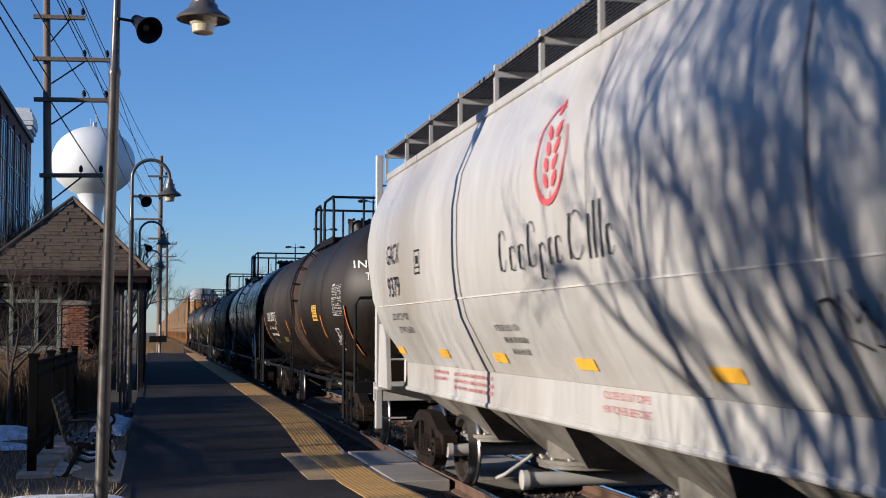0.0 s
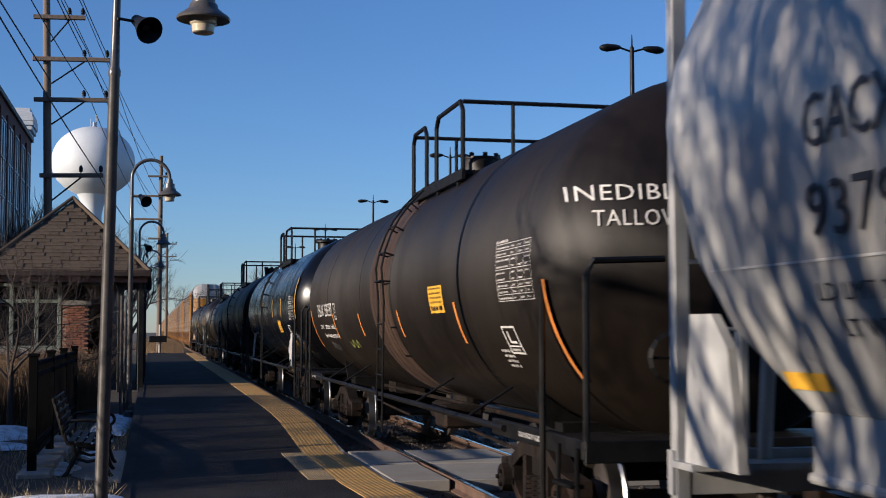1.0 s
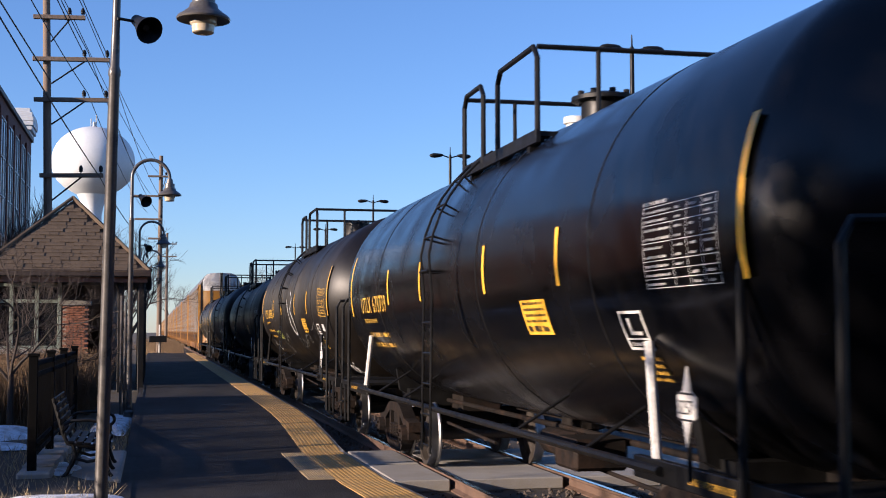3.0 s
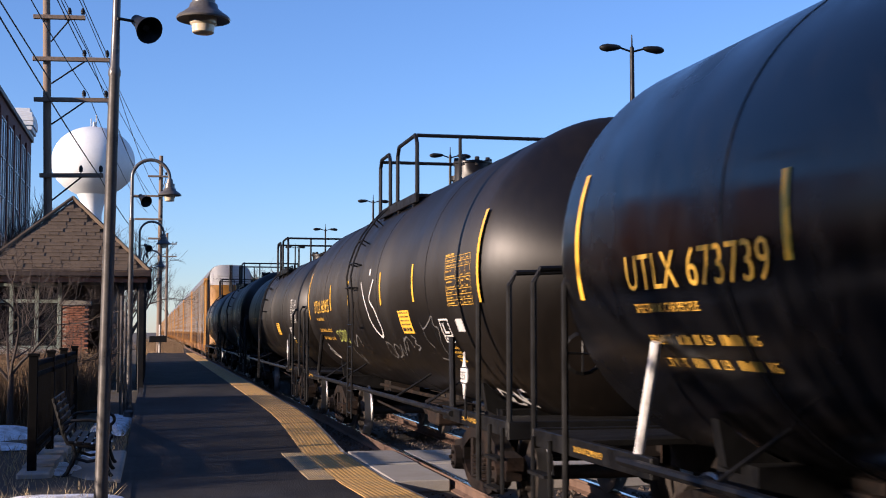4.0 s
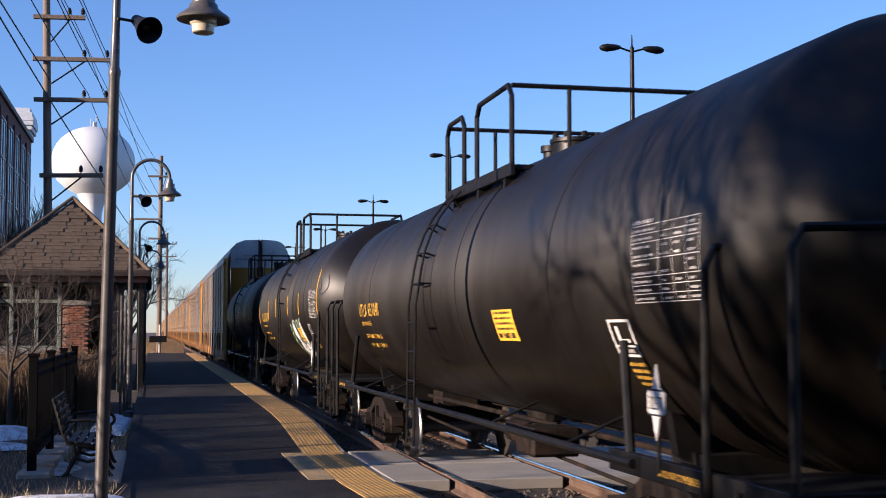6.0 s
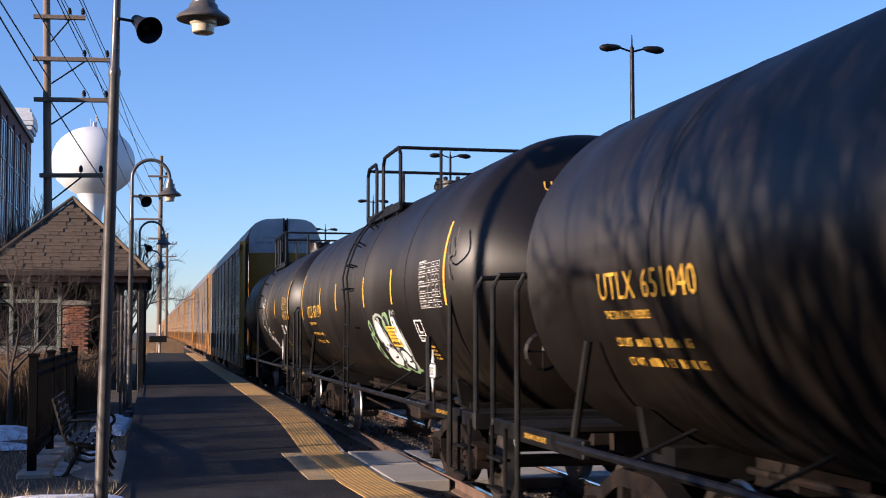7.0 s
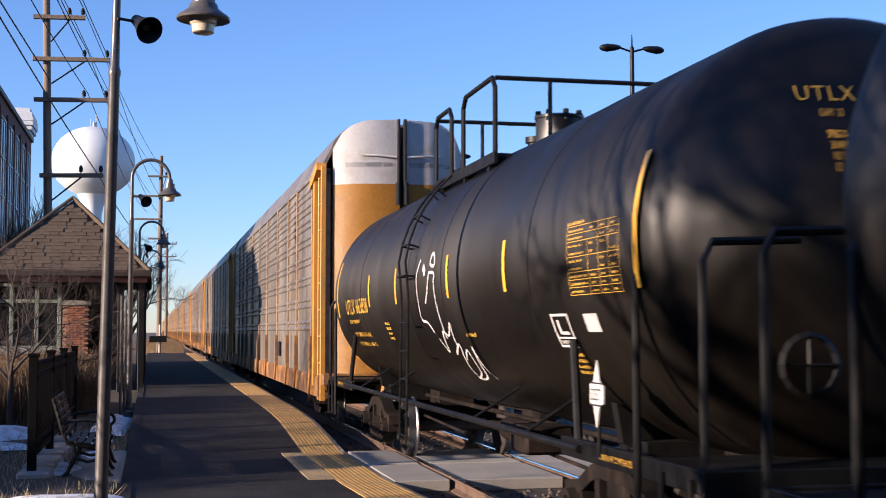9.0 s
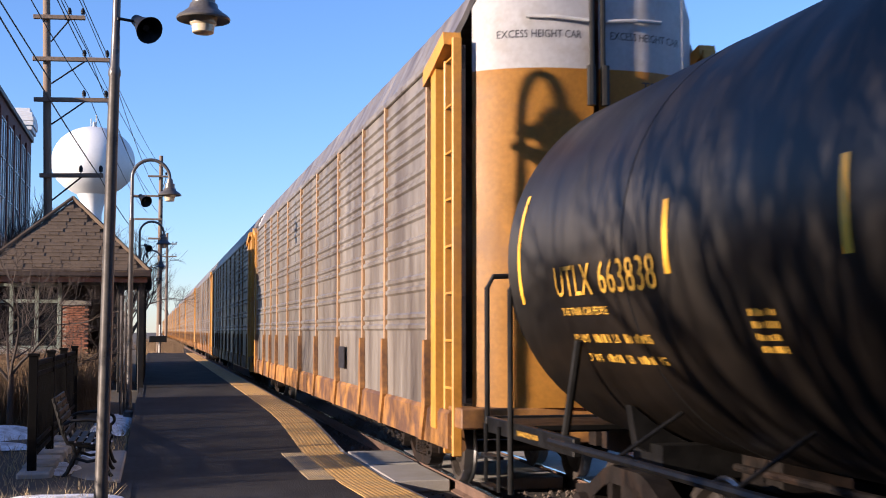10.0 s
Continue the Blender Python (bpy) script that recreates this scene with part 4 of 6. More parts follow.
        for s in (-1, 1):
            bm = bmesh.new()
            box(bm, sx * 1.46 - 0.06, sx * 1.46 + 0.06, min(s * (H - 0.85), s * (H - 0.60)), max(s * (H - 0.85), s * (H - 0.60)), 0.8, 4.75)
            part("corner_post", bm, M_RACK_Y, car)
            bm = bmesh.new()
            pr = [(s * (H - 1.15), 4.62), (s * (H - 1.15), 4.80), (s * (H - 0.1), 5.02), (s * (H - 0.05), 4.88), (s * (H - 0.55), 4.74)]
            a = [bm.verts.new((sx * 1.36, y, z)) for y, z in pr]
            b = [bm.verts.new((sx * 1.55, y, z)) for y, z in pr]
            for i in range(5):
                bm.faces.new((a[i], a[(i + 1) % 5], b[(i + 1) % 5], b[i]))
            bm.faces.new(a), bm.faces.new(b)
            part("top_bracket", fix_normals(bm), M_RACK_Y, car)
            for d in (0.02, 0.42):
                bm = boxes((sx * 1.42 - 0.05, sx * 1.42 + 0.05, s * (H - d) - 0.03, s * (H - d) + 0.03, 0.55, 4.95), bevel=0.008)
                part("ladder_stile", bm, M_RACK_Y, car)
            for k in range(9):
                z = 0.75 + k * 0.5
                bm = tubes(0.016, [(sx * 1.45, s * (H - 0.02), z), (sx * 1.45, s * (H - 0.42), z)], n=6)
                part("rung", bm, M_RACK_Y, car)
    # rounded end doors: yellow below, white above, each in two leaves
    for s in (-1, 1):
        for sx in (-1, 1):
            for z0, z1, m_ in ((1.06, 4.60, M_RACK_Y), (4.60, 5.82, M_RACK_W)):
                bm = bmesh.new()
                cols_ = []
                for i in range(9):
                    f = i / 8
                    x = 0.03 + 1.21 * f
                    y = H - 0.05 + 0.42 * (1 - f ** 3) - 0.02
                    top = z1 if z1 < 5 else float(np.interp(x, [0, 0.72, 0.98, 1.17, 1.25], [5.82, 5.79, 5.68, 5.50, 5.25]))
                    cols_.append([bm.verts.new((sx * x, s * y, z)) for z in (z0, (z0 + top) / 2, top)])
                for a, b in zip(cols_, cols_[1:]):
                    for j in range(2):
                        bm.faces.new((a[j], a[j + 1], b[j + 1], b[j]))
                bmesh.ops.solidify(bm, geom=bm.faces[:], thickness=0.05)
                part("end_door", fix_normals(bm), m_, car, smooth=True)
            bm = boxes((min(sx * 1.24, sx * 1.36), max(sx * 1.24, sx * 1.36), s * (H - 0.42) - 0.05, s * (H - 0.42) + 0.05, 1.0, 4.95))
            part("door_jamb", bm, M_TEXT_K, car)
            bm = tubes(0.03, [(sx * 0.06, s * (H + 0.40), 4.25), (sx * 0.06, s * (H + 0.40), 5.82)], n=8)
            tube(bm, [(sx * 0.075, s * (H + 0.42), 4.2), (sx * 0.075, s * (H + 0.42), 4.62)], 0.05, 8)
            part("lock_rod", bm, M_BLACK, car)
            bm = tubes(0.02, [(sx * 0.1, s * (H + 0.40), 5.1), (sx * 0.45, s * (H + 0.37), 5.13), (sx * 0.75, s * (H + 0.30), 5.14)], n=6)
            part("door_bar", bm, M_GREY_STEEL, car)
            bm = text_bm("EXCESS HEIGHT CAR", 0.085, 1.0, 0.86)
            x_of = (lambda u: -1.02 + u) if sx < 0 else (lambda u: 0.16 + u)
            for v in bm.verts:
                x = x_of(v.co.x)
                f = (abs(x) - 0.03) / 1.21
                yy = H - 0.05 + 0.42 * (1 - f ** 3) - 0.02
                v.co = Vector((x if s < 0 else -x, s * (yy + 0.006), 4.92 + v.co.y))
            part("height_warning", bm, M_TEXT_K, car)
        bm = text_bm("TTGX", 0.11, 1.1, 0.45)
        for v in bm.verts:
            x = 0.52 + v.co.x
            f = (x - 0.03) / 1.21
            v.co = Vector((x if s < 0 else -x, s * (H - 0.05 + 0.42 * (1 - f ** 3) - 0.02 + 0.006), 4.38 + v.co.y))
        part("end_mark", bm, M_TEXT_K, car)
        bm = boxes((-1.45, 1.45, s * H - 0.3, s * H + 0.3, 0.85, 1.06), (-0.35, 0.35, s * H - 0.4, s * H + 0.4, 0.7, 0.95), bevel=0.015)
        part("end_sill", bm, M_RACK_SILL, car)
        build_coupler(car, s * (H + 0.72), s)
    bm = boxes((-1.3, 1.3, -H + 0.2, H - 0.2, 0.95, 1.08), (-0.25, 0.25, -H + 0.2, H - 0.2, 0.6, 0.95))
    part("deck", bm, M_TRUCK, car)
    bm = boxes((-1.515, -1.50, -6.0, -5.4, 1.25, 1.6))
    part("sign_plate", bm, M_TEXT_K, car)
    return car


# ---- ground, track and platform ----
def structure(name, bm, material, label, smooth=False):
    return tagged(link(name, bm, material, None, "", smooth), label, "", "", "structure")


bm = bmesh.new()
N = 50
g = [[bm.verts.new((-900 + 1800 * i / N, -300 + 2300 * j / N, -0.62)) for i in range(N + 1)] for j in range(N + 1)]
for j in range(N):
    for i in range(N):
        bm.faces.new((g[j][i], g[j][i + 1], g[j + 1][i + 1], g[j + 1][i]))
structure("ground", bm, M_EARTH, "flat winter ground of bare earth and dry grass")
bm = bmesh.new()
prism(bm, [(TRACK_X - 3.2, -0.62), (TRACK_X - 2.0, -0.17), (TRACK_X + 2.0, -0.17), (TRACK_X + 3.2, -0.62)], -80, 900)
trackbed = structure("trackbed", fix_normals(bm), M_BALLAST, "brown crushed stone ballast of the track")
for sx in (-1, 1):
    x = TRACK_X + sx * 0.7535
    bm = bmesh.new()
    o = [(-0.07, -0.17), (0.07, -0.17), (0.07, -0.155), (0.012, -0.13), (0.012, -0.045), (0.036, -0.03), (0.036, -0.004), (0.03, 0.0), (-0.03, 0.0), (-0.036, -0.004), (-0.036, -0.03), (-0.012, -0.045), (-0.012, -0.13), (-0.07, -0.155)]
    prism(bm, [(x + u, v) for u, v in o], -80, 900)
    for f in bm.faces:
        if f.calc_center_median().z > -0.003:
            f.material_index = 1
    structure("rail_near" if sx < 0 else "rail_far", fix_normals(bm), [M_RAIL, M_RAILTOP], "rusty steel rail with a polished head")

EDGE_X = 2.89


def plat_z(y):
    """Height of the platform: it ramps down to the level crossing."""
    return float(np.interp(y, [-25, 12, 14, 16.3, 20.2, 22, 24, 26.5, 40, 95], [0.07, 0.07, 0.04, -0.03, -0.03, 0.09, 0.20, 0.25, PLAT_Z, PLAT_Z]))


bm = bmesh.new()
ys = [-25, 0, 10] + list(np.arange(14, 34, 1.0)) + [40, 60, 95]
rows_ = []
for y in ys:
    z = plat_z(y)
    rows_.append([bm.verts.new(p) for p in ((-0.24, y, -0.62), (-0.24, y, z), (EDGE_X - 0.01, y, z), (EDGE_X - 0.01, y, -0.62))])
for a, b in zip(rows_, rows_[1:]):
    for i in range(3):
        bm.faces.new((a[i], a[i + 1], b[i + 1], b[i]))
bm.faces.new(rows_[0]), bm.faces.new(rows_[-1])
structure("platform", fix_normals(bm), M_ASPHALT, "dark asphalt station platform ramping down to a crossing")
kerb_bm = bmesh.new()
for a, b in zip(ys, ys[1:]):
    za, zb = plat_z(a), plat_z(b)
    v = [kerb_bm.verts.new(p) for p in ((-0.36, a, za - 0.3), (-0.36, a, za + 0.012), (-0.22, a, za + 0.012), (-0.36, b, zb - 0.3), (-0.36, b, zb + 0.012), (-0.22, b, zb + 0.012))]
    kerb_bm.faces.new((v[0], v[1], v[4], v[3])), kerb_bm.faces.new((v[1], v[2], v[5], v[4]))
structure("platform_kerb", fix_normals(kerb_bm), M_ASPHALT, "worn dark kerb along the back of the platform")

# tactile tiles with raised domes, each a piece of its own
bm = bmesh.new()
box(bm, -0.305, 0.305, -0.452, 0.452, -0.04, 0.008)
for i in range(10):
    for j in range(15):
        cx, cy = -0.27 + i * 0.06, -0.42 + j * 0.06
        lo = [bm.verts.new((cx + 0.018 * u, cy + 0.018 * v, 0.0082)) for u, v in ((-1, -1), (1, -1), (1, 1), (-1, 1))]
        hi = [bm.verts.new((cx + 0.01 * u, cy + 0.01 * v, 0.0135)) for u, v in ((-1, -1), (1, -1), (1, 1), (-1, 1))]
        bm.faces.new(hi)
        for k in range(4):
            bm.faces.new((lo[k], lo[(k + 1) % 4], hi[(k + 1) % 4], hi[k]))
tile0 = bpy.data.meshes.new("tactile_tile")
bm.to_mesh(tile0)
bm.free()
tile0.materials.append(M_TACTILE)
tile1 = tile0.copy()
tile1.materials[0] = M_TACTILE_WORN
for v in tile1.vertices:
    v.co.x *= 0.54
edge_bm = bmesh.new()
for a, b in zip(ys, ys[1:]):
    za, zb = plat_z(a), plat_z(b)
    v = [edge_bm.verts.new(p) for p in ((EDGE_X - 0.02, a, za - 0.4), (EDGE_X - 0.02, a, za + 0.004), (EDGE_X + 0.04, a, za + 0.004), (EDGE_X + 0.04, a, za - 0.4),
                                         (EDGE_X - 0.02, b, zb - 0.4), (EDGE_X - 0.02, b, zb + 0.004), (EDGE_X + 0.04, b, zb + 0.004), (EDGE_X + 0.04, b, zb - 0.4))]
    for q in ((0, 1, 5, 4), (1, 2, 6, 5), (2, 3, 7, 6)):
        edge_bm.faces.new([v[i] for i in q])
edge = structure("platform_edge", fix_normals(edge_bm), M_CONC, "concrete platform edge with worn yellow tactile tiles")
for k in range(92):
    y = 11.5 + 0.91 * k
    cols = (EDGE_X - 0.31, EDGE_X - 0.785) if 16.4 < y < 20.2 else (EDGE_X - 0.31,)
    for x in cols:
        t = bpy.data.objects.new("tactile_tile", tile1 if x < EDGE_X - 0.5 else tile0)
        scene.collection.objects.link(t)
        t.parent = edge
        t.matrix_basis = pose(x, y, plat_z(y) + 0.004, math.degrees(math.atan2(plat_z(y + 0.4) - plat_z(y - 0.4), 0.8)), 0, 0)

# level crossing: panels outside and between the rails
crossing = tagged(new("crossing"), "pedestrian crossing of worn concrete panels over the track", "crossing", "", "structure")
rng = random.Random(8)
for x0, x1 in ((2.96, 3.68), (3.84, 5.17), (5.35, 6.5), (6.53, 7.8)):
    for y0, y1 in ((16.1, 18.05), (18.08, 20.1)):
        dz = rng.uniform(-0.012, 0.004)
        part("panel", boxes((x0, x1, y0, y1, -0.17, -0.008 + dz), bevel=0.015), M_CONC, crossing)
for k in range(110):
    y = 4.0 + 0.56 * k
    if 15.8 < y < 20.4:
        continue
    part("tie", boxes((TRACK_X - 1.3 + rng.uniform(-0.05, 0.05), TRACK_X + 1.3 + rng.uniform(-0.05, 0.05), y - 0.115, y + 0.115, -0.32, -0.172)), M_WOOD, trackbed)
bm = bmesh.new()
for k in range(4200):
    x, y = TRACK_X + rng.uniform(-1.75, 2.0), 5 + 26 * rng.random() ** 1.5
    if 15.95 < y < 20.2 or abs(abs(x - TRACK_X) - 0.7535) < 0.1:
        continue
    s = rng.uniform(0.02, 0.045)
    z = -0.17 + s * 0.3
    a0 = rng.uniform(0, 6)
    base = [bm.verts.new((x + s * math.cos(a0 + q * 2.1) * rng.uniform(0.7, 1.2), y + s * math.sin(a0 + q * 2.1) * rng.uniform(0.7, 1.2), z - s * 0.4)) for q in range(3)]
    topv = [bm.verts.new((x + s * 0.6 * math.cos(a0 + 1 + q * 2.1), y + s * 0.6 * math.sin(a0 + 1 + q * 2.1), z + s * rng.uniform(0.3, 0.7))) for q in range(3)]
    bm.faces.new(topv)
    for q in range(3):
        bm.faces.new((base[q], base[(q + 1) % 3], topv[q])), bm.faces.new((base[(q + 1) % 3], topv[(q + 1) % 3], topv[q]))
tagged(link("ballast_stones", fix_normals(bm), M_STONE), "loose brown crushed stones between the rails", "ballast", "", "stuff")
structure("car_park", boxes((8.4, 60, -60, 400, -0.6, -0.12)), M_ASPHALT, "asphalt car park beyond the track")

# lawn behind the platform, with old snow
LAWN_Z = -0.02
bm = bmesh.new()
nx, ny = 40, 90
gv = []
for j in range(ny + 1):
    row = []
    for i in range(nx + 1):
        x = -0.36 - 30 * (i / nx) ** 2
        y = -20 + 115 * j / ny
        row.append(bm.verts.new((x, y, LAWN_Z + 0.10 * min(1, i / 6) * (0.4 + noise.noise((x * 0.7, y * 0.5, 0))) + (0.15 if y > 26 else 0) * min(1, max(0, (y - 26) / 6)))))
    gv.append(row)
for j in range(ny):
    for i in range(nx):
        bm.faces.new((gv[j][i], gv[j][i + 1], gv[j + 1][i + 1], gv[j + 1][i]))
structure("lawn", bm, M_LAWN, "bare winter lawn of dead grass and mulch", True)


def snow_patch(x, y, w, l, seed, h=0.06):
    r = random.Random(seed)
    bm = bmesh.new()
    n, rings = 26, 5
    off = [r.uniform(0.6, 1.25) for _ in range(n)]
    off = [(off[k - 1] + off[k] * 2 + off[(k + 1) % n]) / 4 for k in range(n)]
    c = bm.verts.new((0, 0, h))
    prev = None
    for q in range(1, rings + 1):
        f = q / rings
        ring = [bm.verts.new((w / 2 * f * off[k] * math.cos(6.283 * k / n), l / 2 * f * off[k] * math.sin(6.283 * k / n), h * (1 - f ** 2.2) + 0.03 * noise.noise((k, q, seed)) * (1 - f) - 0.02 * (f == 1))) for k in range(n)]
        for k in range(n):
            if prev:
                bm.faces.new((prev[k], ring[k], ring[(k + 1) % n], prev[(k + 1) % n]))
            else:
                bm.faces.new((c, ring[k], ring[(k + 1) % n]))
        prev = ring
    ob = tagged(link("snow_patch", bm, M_SNOW, None, "", True), "thin patch of old snow on the lawn", "snow", "snow patches")
    ob.matrix_basis = pose(x, y, LAWN_Z + 0.05)
    return ob


for x, y, w, l, sd, h in ((-0.75, 26.5, 0.9, 6.5, 1, 0.09), (-1.1, 22.6, 0.8, 3.0, 2, 0.07), (-2.5, 23.6, 1.8, 1.8, 3, 0.2), (-2.6, 21.8, 2.0, 1.4, 4, 0.06), (-1.0, 14.7, 1.5, 0.9, 5, 0.05), (-1.2, 18.0, 0.6, 2.0, 6, 0.05), (-1.75, 14.4, 1.2, 0.7, 7, 0.05), (-0.8, 19.9, 0.5, 1.2, 8, 0.05), (-3.4, 29.0, 1.6, 2.4, 9, 0.05)):
    snow_patch(x, y, w, l, sd, h)
bm = bmesh.new()
r = random.Random(3)
for k in range(2600):
    x, y = -0.4 - 2.6 * r.random() ** 1.3, 13 + 14 * r.random()
    if -1.0 < x < -0.3 and 16.5 < y < 20.8:
        continue
    h = r.uniform(0.04, 0.16) * (2.2 if r.random() < 0.06 else 1)
    a = r.uniform(0, 6.28)
    lx, ly = r.gauss(0, 0.5) * h, r.gauss(0, 0.5) * h
    w = 0.006
    v = [bm.verts.new(p) for p in ((x - w * math.cos(a), y - w * math.sin(a), LAWN_Z + 0.02), (x + w * math.cos(a), y + w * math.sin(a), LAWN_Z + 0.02), (x + lx, y + ly, LAWN_Z + 0.04 + h))]
    bm.faces.new(v)
tagged(link("dead_grass", bm, M_GRASS), "dead straw-coloured grass blades behind the platform", "grass", "", "stuff")
structure("bench_pad", boxes((-1.0, -0.37, 16.6, 20.6, -0.3, 0.03), bevel=0.02), M_CONC, "concrete pad under the bench")


# ---- lamps, poles ----
def platform_lamp(y, x=-0.45, lean=0.0):
    lamp = thing("platform_lamp", "bronze arched lamp post with bell shade and loudspeaker", "street lamp", "lamps along the platform", pose(x, y, 0, 0, lean, 0))
    bm = bmesh.new()
    revolve(bm, [(0, -0.3), (0.11, -0.3), (0.11, 0.18), (0.068, 0.22), (0.058, 0.5), (0.048, 4.12), (0.055, 4.14), (0.055, 4.18), (0.042, 4.22), (0.038, 4.5)], "z", 18)
    part("post", bm, M_LAMP, lamp, smooth=True)
    bm = bmesh.new()
    R = 0.385
    pts = [(0, 0, 4.5), (0, 0, 5.05)] + [(R - R * math.cos(a), 0, 5.05 + R * math.sin(a)) for a in np.linspace(0.15, math.pi, 16)] + [(2 * R, 0, 4.98)]
    tube(bm, pts, 0.036, 10)
    part("arm", bm, M_LAMP, lamp, smooth=True)
    bm = bmesh.new()
    revolve(bm, [(0.03, 5.05), (0.06, 5.03), (0.07, 4.95), (0.10, 4.94), (0.105, 4.85), (0.125, 4.84), (0.135, 4.80), (0.19, 4.755), (0.235, 4.725), (0.245, 4.705), (0.24, 4.69), (0.2, 4.70), (0.12, 4.715), (0, 4.72)], "z", 28, (2 * R, 0, 0))
    part("shade", bm, M_LAMP, lamp, smooth=True)
    bm = bmesh.new()
    revolve(bm, [(0.128, 4.715), (0.122, 4.66), (0.105, 4.645), (0.098, 4.58), (0.085, 4.57), (0.0, 4.57)], "z", 22, (2 * R, 0, 0))
    part("globe", bm, M_LAMP_GLASS, lamp, "frosted amber glass globe", smooth=True)
    hn = new("loudspeaker")
    hn.parent = lamp
    hn.matrix_basis = pose(0.24, -0.03, 4.60, -62, 0, 28)
    bm = bmesh.new()
    revolve(bm, [(0, 0.17), (0.05, 0.165), (0.065, 0.04), (0.075, 0.02), (0.095, -0.06), (0.12, -0.12), (0.125, -0.135), (0.115, -0.125), (0.085, -0.05), (0.03, 0.0), (0.03, -0.06), (0, -0.06)], "z", 22)
    part("horn", bm, M_BLACK, hn, smooth=True)
    part("bracket", tubes(0.014, [(-0.21, 0.0, 0.10), (-0.06, 0, 0.10)]), M_BLACK, hn)
    return lamp


platform_lamp(11.9, -0.435, 0.9)
for y in (27.8, 43.6, 59.4, 75.2):
    platform_lamp(y, -0.47)


def utility_pole(x, y, height, arms, lean=0.0, r0=0.20):
    p = thing("utility_pole", "weathered wooden utility pole with crossarms and insulators", "utility pole", "utility poles along the line", pose(x, y, -0.62, 0, lean, 0))
    bm = bmesh.new()
    revolve(bm, [(0, -0.3), (r0 * 1.15, -0.3), (r0, 4), (r0 * 0.8, height), (0, height)], "z", 14)
    part("pole", bm, M_POLE, p, smooth=True)
    for z, w0, w1 in arms:
        part("crossarm", boxes((w0, w1, -r0 - 0.14, -r0 + 0.02, z - 0.07, z + 0.07), bevel=0.008), M_POLE, p)
        part("brace", tubes(0.028, [(0.15, -r0 - 0.05, z - 0.85), (w1 * 0.62, -r0 - 0.05, z - 0.04)]), M_BLACK, p)
        for x_ in (w1 - 0.08, w1 * 0.6):
            bm = bmesh.new()
            revolve(bm, [(0.02, 0.06), (0.02, 0.12), (0.07, 0.13), (0.06, 0.19), (0.075, 0.21), (0.06, 0.28), (0.03, 0.34), (0, 0.35)], "z", 10, (x_, -r0 - 0.06, z))
            part("insulator", bm, M_BLACK, p, smooth=True)
    return p


ARMS1 = ((13.2, -0.42, 1.3), (11.75, -0.45, 2.1), (10.35, -0.42, 2.05), (7.75, -0.25, 1.85))
utility_pole(-3.40, 46, 15.4, ARMS1, -1.4, 0.15)
utility_pole(0.42, 100, 15.7, ((14.1, -0.95, 0.62), (12.6, -2.1, 0.1), (10.85, -1.9, 0.1), (9.4, -0.9, 0.1)), 0, 0.18)
utility_pole(1.6, 170, 15.0, ((13.6, -1.2, 1.2), (12.0, -1.2, 1.2)), 0, 0.18)


def cable(parent, a, b, sag, r=0.014):
    a, b = Vector(a), Vector(b)
    pts = [a.lerp(b, t) - Vector((0, 0, sag * 4 * t * (1 - t))) for t in np.linspace(0, 1, 25)]
    part("cable", tube(bmesh.new(), pts, r, 5), M_CABLE, parent)


lines = thing("power_line", "black overhead cables between the utility poles", "cable", "", pose(0, 0, 0))
for z, x0, x1 in ((12.85, -2.45, 0.9), (12.85, -2.95, 0.4), (11.4, -1.7, 0.3), (11.4, -2.3, -0.3), (10.0, -1.7, 0.3), (10.0, -2.3, -0.5)):
    cable(lines, (x0, 45.8, z), (x1, 99.8, z + 0.7), 0.6)
    cable(lines, (x0, 45.8, z), (x0 - 2.0, -6, z + 0.6), 0.8)
cable(lines, (-1.85, 45.8, 7.1), (-5.2, -4, 11.2), 0.5, 0.018)
cable(lines, (-3.55, 45.8, 10.4), (-6.2, -4, 12.6), 0.4, 0.022)
cable(lines, (-1.85, 45.8, 7.1), (0.2, 99.8, 8.6), 0.8, 0.018)


def parking_lamp(x, y):
    p = thing("parking_lamp", "tall dark pole with two lamp heads beyond the train", "street lamp", "lamps of the car park", pose(x, y, -0.15))
    bm = bmesh.new()
    revolve(bm, [(0, 0), (0.11, 0), (0.075, 11.7), (0.03, 11.75), (0.02, 12.15), (0, 12.15)], "z", 12)
    part("pole", bm, M_BLACK, p, smooth=True)
    for sx in (-1, 1):
        part("arm", tubes(0.035, [(0, 0, 11.55), (sx * 0.5, 0, 11.70)]), M_BLACK, p)
        bm = bmesh.new()
        secs = [(0.42, 0.05, 0.05), (0.58, 0.14, 0.09), (0.9, 0.17, 0.12), (1.08, 0.13, 0.09), (1.16, 0.05, 0.04)]
        rings = [[bm.verts.new((sx * u, w * math.cos(a), 11.70 + h * (math.sin(a) if math.sin(a) > 0 else 1.3 * math.sin(a)) - 0.05 * (u - 0.4))) for a in np.linspace(0, 2 * math.pi, 11)[:-1]] for u, w, h in secs]
        for a, b in zip(rings, rings[1:]):
            for k in range(10):
                bm.faces.new((a[k], a[(k + 1) % 10], b[(k + 1) % 10], b[k]))
        bm.faces.new(rings[0]), bm.faces.new(rings[-1])
        part("lamp_head", fix_normals(bm), M_BLACK, p, smooth=True)
    return p


for y in (41.6, 69.6, 95.4, 123.0, 150.0):
    parking_lamp(15.9, y)

